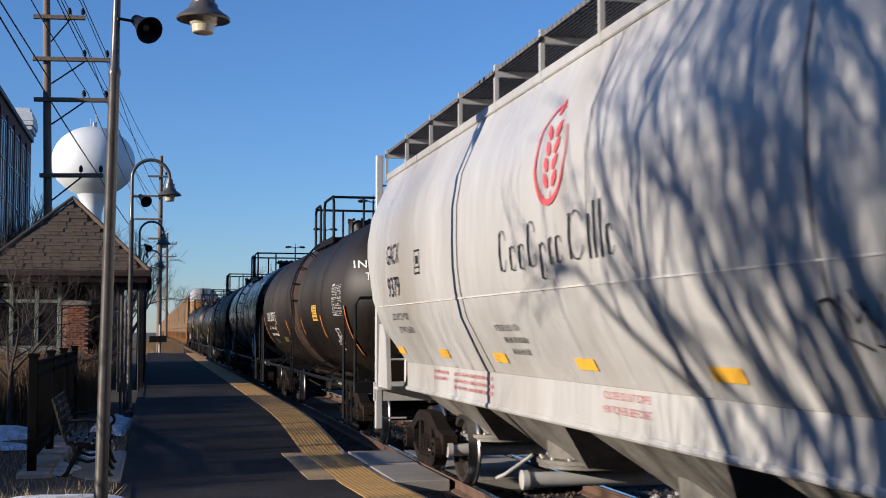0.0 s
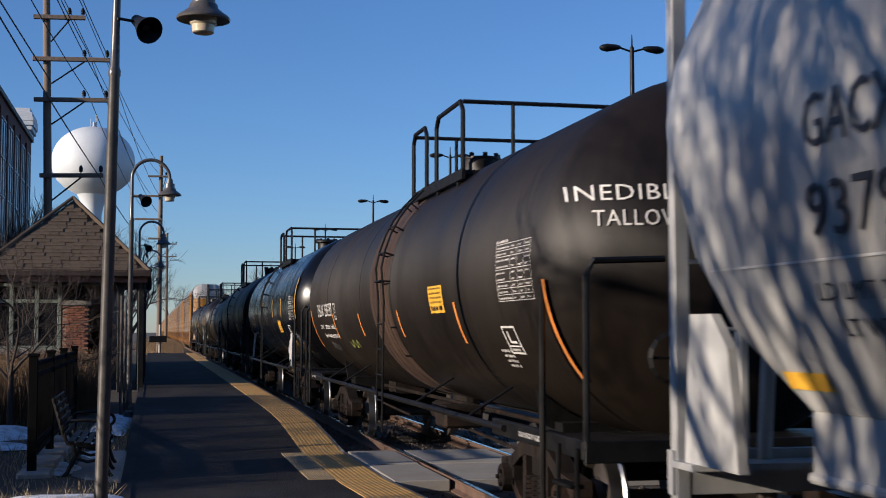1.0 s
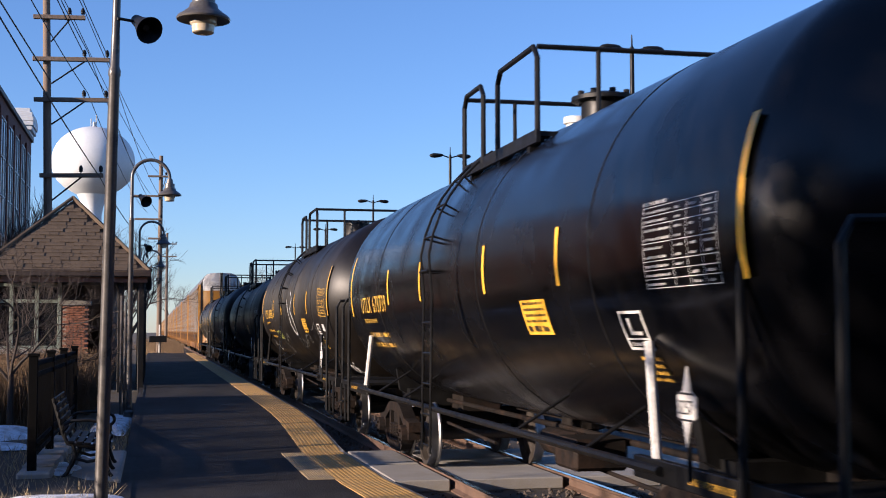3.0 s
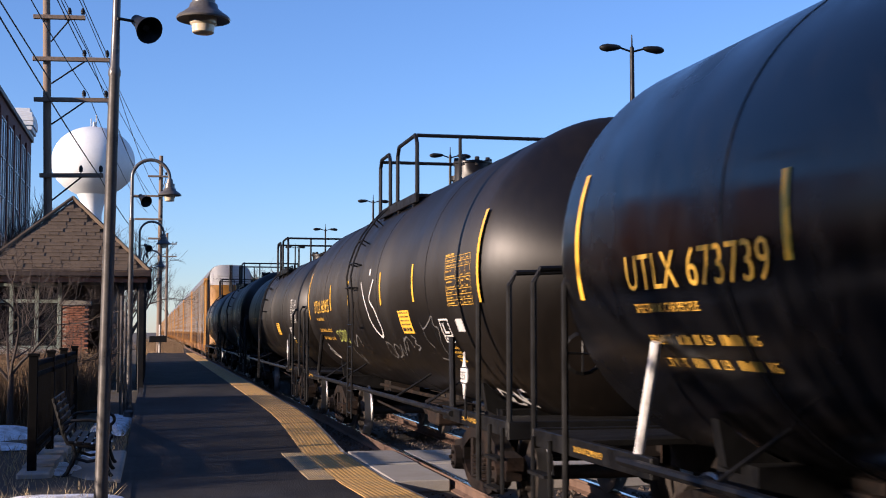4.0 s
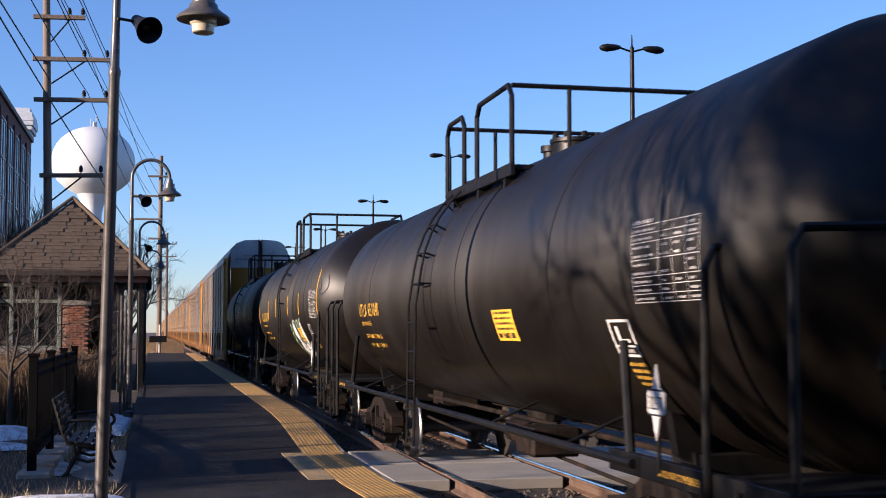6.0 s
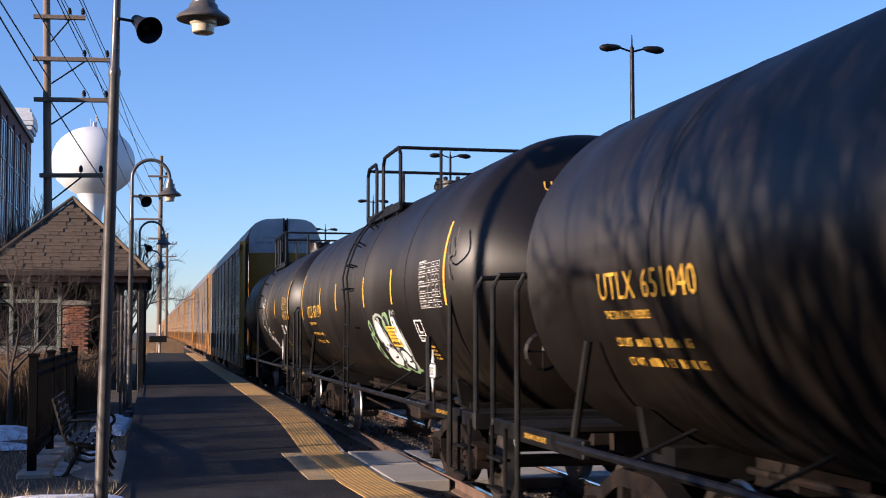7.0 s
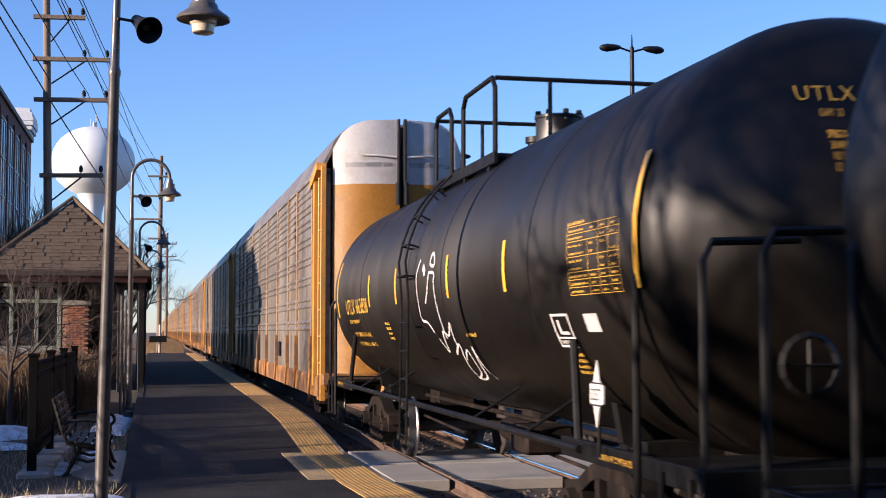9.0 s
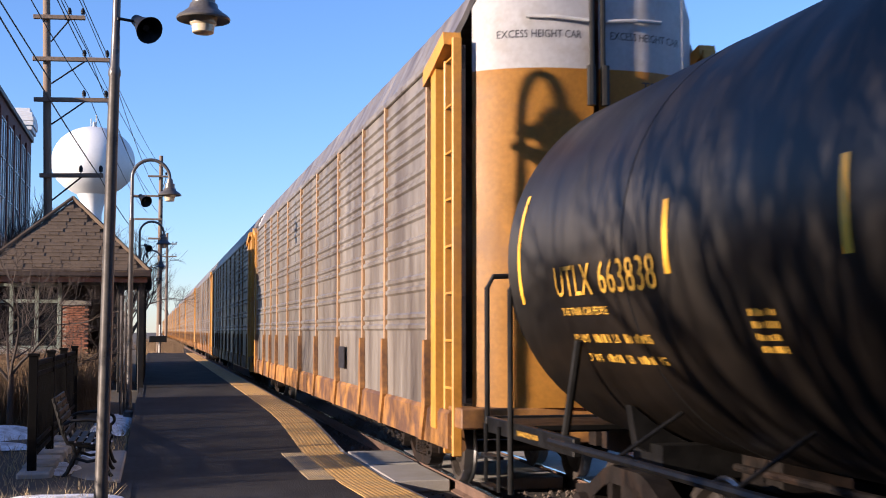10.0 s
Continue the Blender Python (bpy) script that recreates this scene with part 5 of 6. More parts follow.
# ---- water tower ----
tower = thing("water_tower", "white spheroid water tower on a single flared stem", "water tower", "", pose(-14.4, 318, -0.62))
bm = bmesh.new()
revolve(bm, [(6.0, 0), (3.8, 3), (2.4, 8), (2.0, 24), (2.1, 30), (2.5, 32.2), (3.4, 34.2), (4.4, 36.0)], "z", 40)
part("stem", bm, M_TOWER, tower, smooth=True)
bm = bmesh.new()
prof = [(3.6, 34.7), (4.6, 35.2), (6.7, 36.5), (8.3, 38.0), (9.2, 39.6), (9.6, 41.3), (9.66, 42.6)] + [(9.62 * math.cos(a), 42.8 + 8.2 * math.sin(a)) for a in np.linspace(0.08, math.pi / 2, 14)]
part("bowl", revolve(bm, prof, "z", 56), M_TOWER, tower, smooth=True)
part("vent", tubes(0.35, [(0, 0, 50.8), (0, 0, 52.2)]), M_GREY_STEEL, tower)
part("antenna", tubes(0.12, [(0.5, 0, 50.8), (0.5, 0, 54.2)], [(-0.7, 0, 50.8), (-0.7, 0, 53.0)]), M_GREY_STEEL, tower)

# ---- shelter ----
SX0, SX1, SY0, SY1 = -3.95, -0.09, 31.0, 41.0
shelter = thing("station_shelter", "brick station shelter with a brown shingled hip roof", "shelter", "", Matrix.Translation(EYE) @ Matrix.Scale(1.19, 4) @ Matrix.Translation([-v for v in EYE]))
AP = Vector((-2.0, 33.6, 5.14))
APB = Vector((-2.0, 38.4, 5.14))
cn = [Vector((SX0, SY0, 3.22)), Vector((SX1, SY0, 3.22)), Vector((SX1, SY1, 3.22)), Vector((SX0, SY1, 3.22))]
bm = bmesh.new()
bs = [bm.verts.new(c - Vector((0, 0, 0.03))) for c in cn]
t0, t1 = bm.verts.new(AP - Vector((0, 0, 0.03))), bm.verts.new(APB - Vector((0, 0, 0.03)))
bm.faces.new((bs[0], bs[1], t0)), bm.faces.new((bs[1], bs[2], t1, t0)), bm.faces.new((bs[2], bs[3], t1)), bm.faces.new((bs[3], bs[0], t0, t1)), bm.faces.new(bs)
roof = part("roof", fix_normals(bm), M_SHINGLE, shelter)
# single shingles on the face towards the platform's near end
sh_me = []
for k in range(3):
    bm = boxes((-0.105, 0.105, -0.10, 0.10, 0.0, 0.014 + 0.007 * k))
    me = bpy.data.meshes.new("shingle")
    bm.to_mesh(me)
    bm.free()
    me.materials.append(M_SHINGLE)
    sh_me.append(me)
r = random.Random(5)
slope_v = Vector((0, AP.y - SY0, AP.z - 3.22))
tilt = math.degrees(math.atan2(slope_v.z, slope_v.y))
n_rows = int(slope_v.length / 0.15)
for j in range(n_rows):
    f = (j + 0.45) / n_rows
    y, z = SY0 + slope_v.y * f, 3.22 + slope_v.z * f
    x0, x1 = SX0 + (AP.x - SX0) * f, SX1 + (AP.x - SX1) * f
    x = x0 + 0.10 + r.uniform(0, 0.2)
    while x < x1 - 0.1:
        s = bpy.data.objects.new("shingle", r.choice(sh_me))
        scene.collection.objects.link(s)
        s.parent = roof
        s.matrix_basis = pose(x, y, z, tilt - 4, 0, r.uniform(-1, 1))
        x += 0.212
for a, b in ((cn[0], AP), (cn[1], AP)):
    d = (b - a)
    bm = bmesh.new()
    tube(bm, [a + Vector((0, 0, 0.02)), b + Vector((0, 0, 0.04))], 0.05, 6)
    part("hip_cap", bm, M_SHINGLE, roof)
part("fascia", boxes((SX0 - 0.02, SX1 + 0.02, SY0 - 0.03, SY0 + 0.01, 3.12, 3.26), (SX1 - 0.01, SX1 + 0.03, SY0, SY1, 3.12, 3.26), bevel=0.004), M_FASCIA_SHADE, shelter)
part("trim_board", boxes((SX0 + 0.25, SX1 - 0.06, SY0 + 0.14, SY0 + 0.22, 2.98, 3.12)), M_TRIM, shelter)
part("soffit", boxes((SX0, SX1, SY0 + 0.02, SY1, 3.10, 3.16)), M_FASCIA_SHADE, shelter)
WY = 32.4
# back and porch walls are dark to paint in the shade under the eaves
part("back_wall", boxes((SX0 + 0.2, -1.2, 36.5, 36.7, -0.1, 3.1)), M_FASCIA_SHADE, shelter)
part("side_wall", boxes((SX0 + 0.15, SX0 + 0.35, WY, 36.5, -0.1, 3.1)), M_BRICK, shelter)
part("porch_wall", boxes((-1.25, -1.05, 34.0, 40.5, -0.1, 3.1)), M_FASCIA_SHADE, shelter)
part("mortar_bed", boxes((-2.12, -1.56, WY + 0.02, WY + 0.35, -0.1, 2.46)), M_MORTAR, shelter)
pier = part("brick_pier", boxes((-2.05, -1.6, WY + 0.05, WY + 0.3, -0.1, 2.45)), M_MORTAR, shelter)
bme = bpy.data.meshes.new("brick")
bm = boxes((-0.083, 0.083, -0.05, 0.05, -0.0245, 0.0245), bevel=0.004)
bm.to_mesh(bme)
bm.free()
bme.materials.append(M_BRICK)
for j in range(43):
    z = 0.0 + j * 0.0575
    for i in range(4):
        x = -2.04 + 0.177 * i + (0.088 if j % 2 else 0)
        if x > -1.54:
            continue
        b = bpy.data.objects.new("brick", bme)
        scene.collection.objects.link(b)
        b.parent = pier
        b.matrix_basis = pose(x, WY + 0.012 + r.uniform(-0.004, 0.004), z)
part("pier_cap", boxes((-2.2, -1.46, WY - 0.06, WY + 0.4, 2.46, 2.58), bevel=0.015), M_CONC, shelter)
part("stone_sill", boxes((SX0 + 0.1, -2.14, WY - 0.05, WY + 0.3, 1.30, 1.42), bevel=0.012), M_CONC, shelter)
part("lower_wall", boxes((SX0 + 0.2, -2.14, WY, WY + 0.3, -0.1, 1.30)), M_BRICK, shelter)
win = new("window")
win.parent = shelter
for x in (-3.75, -3.30, -2.72, -2.20):
    part("mullion", boxes((x - 0.045, x + 0.045, WY + 0.02, WY + 0.12, 1.42, 3.0), bevel=0.006), M_FRAME, win)
for z in (1.46, 2.56, 2.95):
    part("transom", boxes((-3.78, -2.16, WY + 0.03, WY + 0.11, z - 0.04, z + 0.04), bevel=0.006), M_FRAME, win)
part("pane", boxes((-3.76, -2.18, WY + 0.06, WY + 0.075, 1.45, 2.98)), M_GLASS, win)
for x, y in ((-0.28, 31.4), (-0.28, 34.6), (-0.28, 37.8), (-0.28, 40.7), (-0.75, 31.5)):
    part("porch_post", boxes((x - 0.07, x + 0.07, y - 0.07, y + 0.07, 0.0, 3.12), bevel=0.01), M_BLACK, shelter)
part("white_notice", boxes((-0.72, -0.60, 33.6, 33.64, 1.3, 2.2)), M_TEXT_W, shelter)
for x, h in ((-0.66, 2.6), (-0.60, 2.5)):
    p = thing("conduit_post", "slim dark metal post behind the platform", "post", "slim posts", pose(x, 28.5 + 2 * (x + 0.66) * 10, 0))
    part("pipe", tubes(0.03, [(0, 0, -0.1), (0, 0, h)]), M_LAMP, p)

# ---- brick office building ----
office = thing("office_building", "red brick office building with tall windows and a pale curved cornice", "building", "", pose(-5.4, 60.0, -0.1))
part("wall", boxes((-14, 0, -18.5, 0, -0.5, 10.3)), M_DARKBRICK, office)
part("rear_wing", boxes((-14, -0.6, 0.02, 4, -0.5, 10.9)), M_DARKBRICK, office)
part("coping", boxes((-14.1, 0.1, -18.6, 0.015, 10.3, 10.5), bevel=0.02), M_FASCIA_SHADE, office)
for k in range(6):
    o = 0.25 * math.sin(0.3 + 0.5 * k)
    part("cornice_step", boxes((-6.0, -0.2 + o, 0.6 - o, 2.6, 10.75 + 0.2 * k, 10.945 + 0.2 * k), bevel=0.02), M_TOWER, office)
for k in range(7):
    for z0, z1 in ((0.9, 3.0), (4.0, 9.6)):
        y = -1.5 - 2.4 * k
        w = new("window")
        w.parent = office
        w.matrix_basis = pose(0.0, y, 0)
        part("pane", boxes((0.004, 0.02, -0.8, 0.8, z0, z1)), M_GLASS, w)
        part("pier", boxes((0.0, 0.08, -1.38, -1.02, z0 - 0.3, z1 + 0.3), bevel=0.01), M_DARKBRICK, w)
        for u0, u1 in ((-0.86, -0.78), (-0.03, 0.03), (0.78, 0.86)):
            part("mullion", boxes((0.0, 0.05, u0, u1, z0, z1), bevel=0.01), M_GREY_STEEL, w)
        for j in range(int((z1 - z0) / 1.8) + 2):
            z = z0 + (z1 - z0) * j / (int((z1 - z0) / 1.8) + 1)
            part("transom", boxes((0.0, 0.045, -0.86, 0.86, z - 0.03, z + 0.03)), M_GREY_STEEL, w)
        part("sill", boxes((0.0, 0.14, -0.95, 0.95, z0 - 0.16, z0 - 0.04)), M_CONC, w)
# unseen plain wall added beyond the lawn to keep it in shade
yard = tagged(link("wall_west", boxes((-6.6, -6.3, -16, 8.5, -0.3, 1.85), (-6.65, -6.25, -16, 8.5, 1.85, 1.91), bevel=0.01), M_BRICK), "unseen brick wall added to shade the station lawn", "", "", "structure")

# unseen plain blocks close the place west and behind, added to cut sky light
for n_, b_ in (("wall_street", (-52, -44, -31.9, 75, -0.6, 8.6)), ("wall_south", (-52, 60, -40, -32, -0.6, 14.0))):
    tagged(link(n_, boxes(b_), M_BRICK), "unseen plain brick block added to cut the low sky light", "", "", "structure")

# ---- fence and bench ----
fence = thing("fence", "black steel picket fence beside the bench", "fence", "", pose(-1.45, 0, 0))
FY = (17.0, 19.85, 22.6, 25.7)
for y in FY:
    bm = boxes((-0.055, 0.055, y - 0.055, y + 0.055, 0.0, 1.53), (-0.07, 0.07, y - 0.07, y + 0.07, 1.53, 1.57), bevel=0.006)
    part("post", bm, M_FENCE, fence)
for a, b in zip(FY, FY[1:]):
    for z in (0.30, 0.44, 1.30, 1.44):
        part("rail", boxes((-0.03, 0.03, a + 0.056, b - 0.056, z - 0.03, z + 0.03), bevel=0.005), M_FENCE, fence)
    n = int((b - a - 0.1) / 0.11)
    for k in range(1, n):
        y = a + (b - a) * k / n
        part("picket", boxes((-0.012, 0.012, y - 0.012, y + 0.012, 0.32, 1.42)), M_FENCE, fence)
for k, y in enumerate((16.8, 17.6, 18.5, 19.5, 20.6, 21.8)):
    ks = tagged(link("kerb_stone", boxes((-1.62, -1.20, y, y + 0.6, -0.15, 0.12 + 0.02 * (k % 2)), bevel=0.03), M_CONC), "rough pale stone block edging the lawn", "stone", "stone blocks under the fence")

bench = thing("bench", "black slatted metal bench with curled arm rests", "bench", "", pose(-0.78, 17.8, 0.03))
L = 0.92
for k in range(5):
    x = -0.20 + 0.1 * k
    part("seat_slat", boxes((x - 0.038, x + 0.038, -L, L, 0.43 - 0.012 * k, 0.455 - 0.012 * k), bevel=0.006), M_BENCH, bench)
for k in range(6):
    z = 0.50 + 0.085 * k
    x = -0.27 - 0.028 * k
    part("back_slat", boxes((x - 0.014, x + 0.014, -L, L, z, z + 0.065), bevel=0.005), M_BENCH, bench)
for y in (-L + 0.05, 0.0, L - 0.05):
    bm = bmesh.new()
    tube(bm, [(-0.42, y, 0.98), (-0.30, y, 0.55), (-0.24, y, 0.42), (-0.10, y, 0.40), (0.14, y, 0.37), (0.26, y, 0.36)], 0.026, 8)
    tube(bm, [(-0.30, y, 0.0), (-0.24, y, 0.06), (-0.14, y, 0.28), (-0.18, y, 0.42)], 0.026, 8)
    tube(bm, [(0.30, y, 0.0), (0.26, y, 0.05), (0.20, y, 0.22), (0.22, y, 0.37)], 0.026, 8)
    tube(bm, [(-0.16, y, 0.24), (0.0, y, 0.19), (0.2, y, 0.22)], 0.02, 8)
    part("leg_frame", bm, M_BLACK, bench, smooth=True)
    if abs(y) > 0.1:
        pts = [(-0.32, y, 0.64), (-0.2, y, 0.70), (0.0, y, 0.71), (0.18, y, 0.68)] + [(0.20 + 0.075 * math.sin(a), y, 0.60 + 0.075 * math.cos(a)) for a in np.linspace(0.2, 4.6, 9)] + [(0.23, y, 0.38)]
        part("arm_rest", tube(bmesh.new(), pts, 0.022, 8), M_BLACK, bench, smooth=True)

# signal gear at the far end of the platform
sig = thing("signal_post", "white post with a dark relay box at the platform's end", "signal post", "", pose(0.45, 95.5, 0.0))
part("post", tubes(0.055, [(0, 0, 0), (0, 0, 2.3)], n=10), M_TEXT_W, sig)
part("relay_box", boxes((-0.75, 0.5, -0.25, 0.25, 1.05, 1.5), bevel=0.03), M_BLACK, sig)
part("base", boxes((-0.5, 0.5, -0.4, 0.4, -0.62, 0.3), bevel=0.05), M_BLACK, sig)


# ---- bare trees and hedges ----
def branches(bm, p, d, length, r, depth, rng, spread, sides, up=0.12):
    """Grow one limb and what sprouts from it."""
    n = 4
    pts = [p.copy()]
    q, dd = p.copy(), d.copy()
    for k in range(n):
        dd = (dd + Vector((rng.gauss(0, 0.13), rng.gauss(0, 0.13), rng.gauss(0, 0.08) + up * 0.3))).normalized()
        q = q + dd * length / n
        pts.append(q.copy())
    tube(bm, pts, r, sides, r * 0.55, close=False)
    if depth == 0:
        return
    kids = rng.randint(3, 4) if depth > 1 else rng.randint(3, 5)
    for k in range(kids):
        f = rng.uniform(0.35, 1.0) if k else 1.0
        i = min(n - 1, int(f * n))
        base = pts[i].lerp(pts[i + 1], f * n - i) if f < 1 else pts[-1]
        a = rng.uniform(0, 6.283)
        o = d.orthogonal().normalized()
        side = o * math.cos(a) + d.cross(o) * math.sin(a)
        nd = (dd * rng.uniform(0.6, 1.0) + side * spread * rng.uniform(0.6, 1.2) + Vector((0, 0, up))).normalized()
        branches(bm, base, nd, length * rng.uniform(0.55, 0.8), r * 0.55, depth - 1, rng, spread, max(3, sides - 1), up)


def bare_tree(x, y, h, seed, depth=5, spread=0.65, z=-0.1, label="bare deciduous tree in winter", r=None, lean=(0, 0)):
    rng = random.Random(seed)
    t = thing("bare_tree", label, "tree", "bare trees", pose(x, y, z))
    r = r or h * 0.017
    fork = h * 0.28
    bm = bmesh.new()
    tube(bm, [(0, 0, -0.2), (lean[0] * 0.3, lean[1] * 0.3, fork * 0.5), (lean[0], lean[1], fork)], r * 1.35, 9, r)
    part("trunk", bm, M_BARK, t, smooth=True)
    bm = bmesh.new()
    for k in range(4):
        a = k * 1.57 + rng.uniform(-0.4, 0.4)
        d = Vector((math.cos(a) * spread, math.sin(a) * spread, 1.0)).normalized()
        branches(bm, Vector((lean[0], lean[1], fork * rng.uniform(0.85, 1.0))), d, h * 0.30, r * 0.62, depth - 1, rng, spread, 5)
    tagged(part("crown", bm, M_TWIG, t), kind="stuff")
    return t


# trees on the lawn whose twigs shade the platform and the train
for x, y, h, sd in ((-5.5, -7.0, 9.5, 11), (-6.5, -3.0, 9.5, 12), (-5.2, 0.4, 9.0, 13), (-7.5, 2.9, 9.0, 14), (-9.0, -1.2, 9.5, 17), (-8.5, -4.5, 10, 23), (-10.5, 1.2, 10.0, 24)):
    bare_tree(x, y, h, sd, 5)
for x, y, h, sd in ((-10.5, 1.9, 8.5, 28), (-6.4, 1.3, 8.0, 30)):
    bare_tree(x, y, h, sd, 5, 0.42)
# sparse trees out of view, added only for their shadow streaks
for x, y, h, sd in ((-12.0, 10.5, 7.0, 15), (-13, 21, 6.0, 16), (-4.6, 10.6, 3.4, 51), (-5.4, 20.4, 3.2, 54), (-5.6, 27.5, 3.4, 58)):
    bare_tree(x, y, h, sd, 3, 0.45, r=0.05, label="unseen young bare tree added to streak the platform with shade")
for x, y, sd in ((-5.0, 49, 31), (-5.3, 51, 42)):
    bare_tree(x, y, 7.4, sd, 5, 0.36, -0.6)
bare_tree(-2.55, 25.2, 4.2, 21, 6, 0.95, r=0.05, label="small bare ornamental tree before the shelter")
bare_tree(-2.1, 27.0, 3.4, 22, 6, 0.95, r=0.042, label="small bare ornamental tree before the shelter")
for x, y, h, sd in ((-1.2, 66, 8.0, 32), (-3.0, 74, 9.0, 33), (-6.0, 80, 9, 34), (-2.4, 92, 9.0, 35), (23, 250, 17, 36), (29, 262, 15, 37), (18, 275, 13, 38), (7.5, 600, 27, 39), (-6, 160, 12, 40), (-2.5, 130, 8, 41)):
    bare_tree(x, y, h, sd, 5 if y > 60 else 5, 0.6, -0.6)


def hedge(x, y, w, l, h, seed, n, label="brown leafless hedge in front of the shelter"):
    rng = random.Random(seed)
    t = thing("hedge", label, "hedge", "hedges", pose(x, y, 0.0))
    bm = bmesh.new()
    for k in range(n):
        px, py = rng.uniform(-w / 2, w / 2), rng.uniform(-l / 2, l / 2)
        hh = h * rng.uniform(0.6, 1.1) * (1 - 0.3 * (2 * abs(px) / w) ** 3)
        d = Vector((rng.gauss(0, 0.25), rng.gauss(0, 0.25), 1))
        q = Vector((px + d.x * hh, py + d.y * hh, hh))
        m = Vector((px, py, 0)).lerp(q, 0.5) + Vector((rng.gauss(0, 0.05), rng.gauss(0, 0.05), 0))
        tube(bm, [(px, py, -0.1), m, q], 0.011, 3, 0.005, close=False)
        for _ in range(5):
            f = rng.uniform(0.3, 1)
            b = m.lerp(q, f)
            e = b + Vector((rng.gauss(0, 0.12), rng.gauss(0, 0.12), rng.uniform(0.02, 0.16)))
            tube(bm, [b, e], 0.005, 3, 0.003, close=False)
    tagged(part("twig_mass", bm, M_BUSH, t), kind="stuff")
    return t


hedge(-3.1, 28.5, 2.2, 4.0, 1.25, 1, 1500)
hedge(-1.75, 29.8, 0.9, 2.6, 1.35, 2, 700)
hedge(-2.6, 30.8, 2.6, 0.8, 1.3, 3, 700)
hedge(-2.5, 26.6, 1.3, 2.2, 1.2, 5, 700)
# twig row added for the dark of the shaded trackside past the platform
hedge(0.6, 116, 3.6, 34, 1.1, 6, 1500, "bare scrub standing in for the shaded trackside past the platform")
# out of view, added to shade the lower side of the near cars
hedge(-7.6, 1.0, 1.6, 10.0, 3.5, 7, 2600, "unseen tall bare hedge added to shade the train's lower side")
# out of view, height set so its shade ends at the tactile strip
hedge(-6.3, 20.2, 1.3, 11.7, 1.74, 4, 2800, "unseen bare hedge added to shade the platform up to the tiles")

# ---- the train ----
W, G = M_SPRAY_W, M_SPRAY_G
SHORT = [(y, -9.3, 0.45) for y in (3.45, 1.37, -1.6, -3.86)]
LOOK = dict(seed=1, ex=0.0, bands=(-4.6, -1.3, 4.2), dome="tall", valve=M_BLACK, jacks=M_BLACK, strip_mat=M_YELLOW, strips=[(6.63, -14, 0.92), (-7.05, -12, 0.9)] + SHORT,
            text_phi=-12.5, panel_mat=M_TEXT_Y, placard=(-2.72, -24), diamond=True, spot=False, scrawl=[])


def styled(**kw):
    d = dict(LOOK)
    d.update(kw)
    return d


FIGURE = [(W, 0.035, (-0.83, 10.4, -0.76, 6.0, -0.97, 4.7, -0.96, 8.6, -0.84, 10.2)), (W, 0.09, (-0.38, 5.3, -0.49, 2.2)),
          (W, 0.03, (-0.22, 8.6, -0.02, 1.4, -0.03, -10.1, -0.03, -17.4, -0.29, -19.0, -0.47, -23.4)),
          (W, 0.03, (-0.7, 2.2, -0.98, 1.4, -0.95, -2.4, -0.98, -11.4, -0.99, -20.6, -0.97, -26.2)), (W, 0.03, (-0.7, 1.6, -0.59, -5.5, -0.42, -10.6)),
          (W, 0.03, (-0.57, -26.3, -0.74, -32.3, -0.88, -23.4, -1.13, -24.7, -1.37, -19.5, -1.3, -26.0, -1.29, -30.2)),
          (W, 0.03, (-1.04, -33.4, -1.41, -28.7, -1.22, -39.3, -1.26, -46.0, -1.69, -43.6, -1.91, -29.6, -1.9, -39.2, -2.03, -45.1)),
          (W, 0.025, (-1.34, -36.0, -1.63, -31.2, -1.56, -41.6, -1.18, -46.3))]
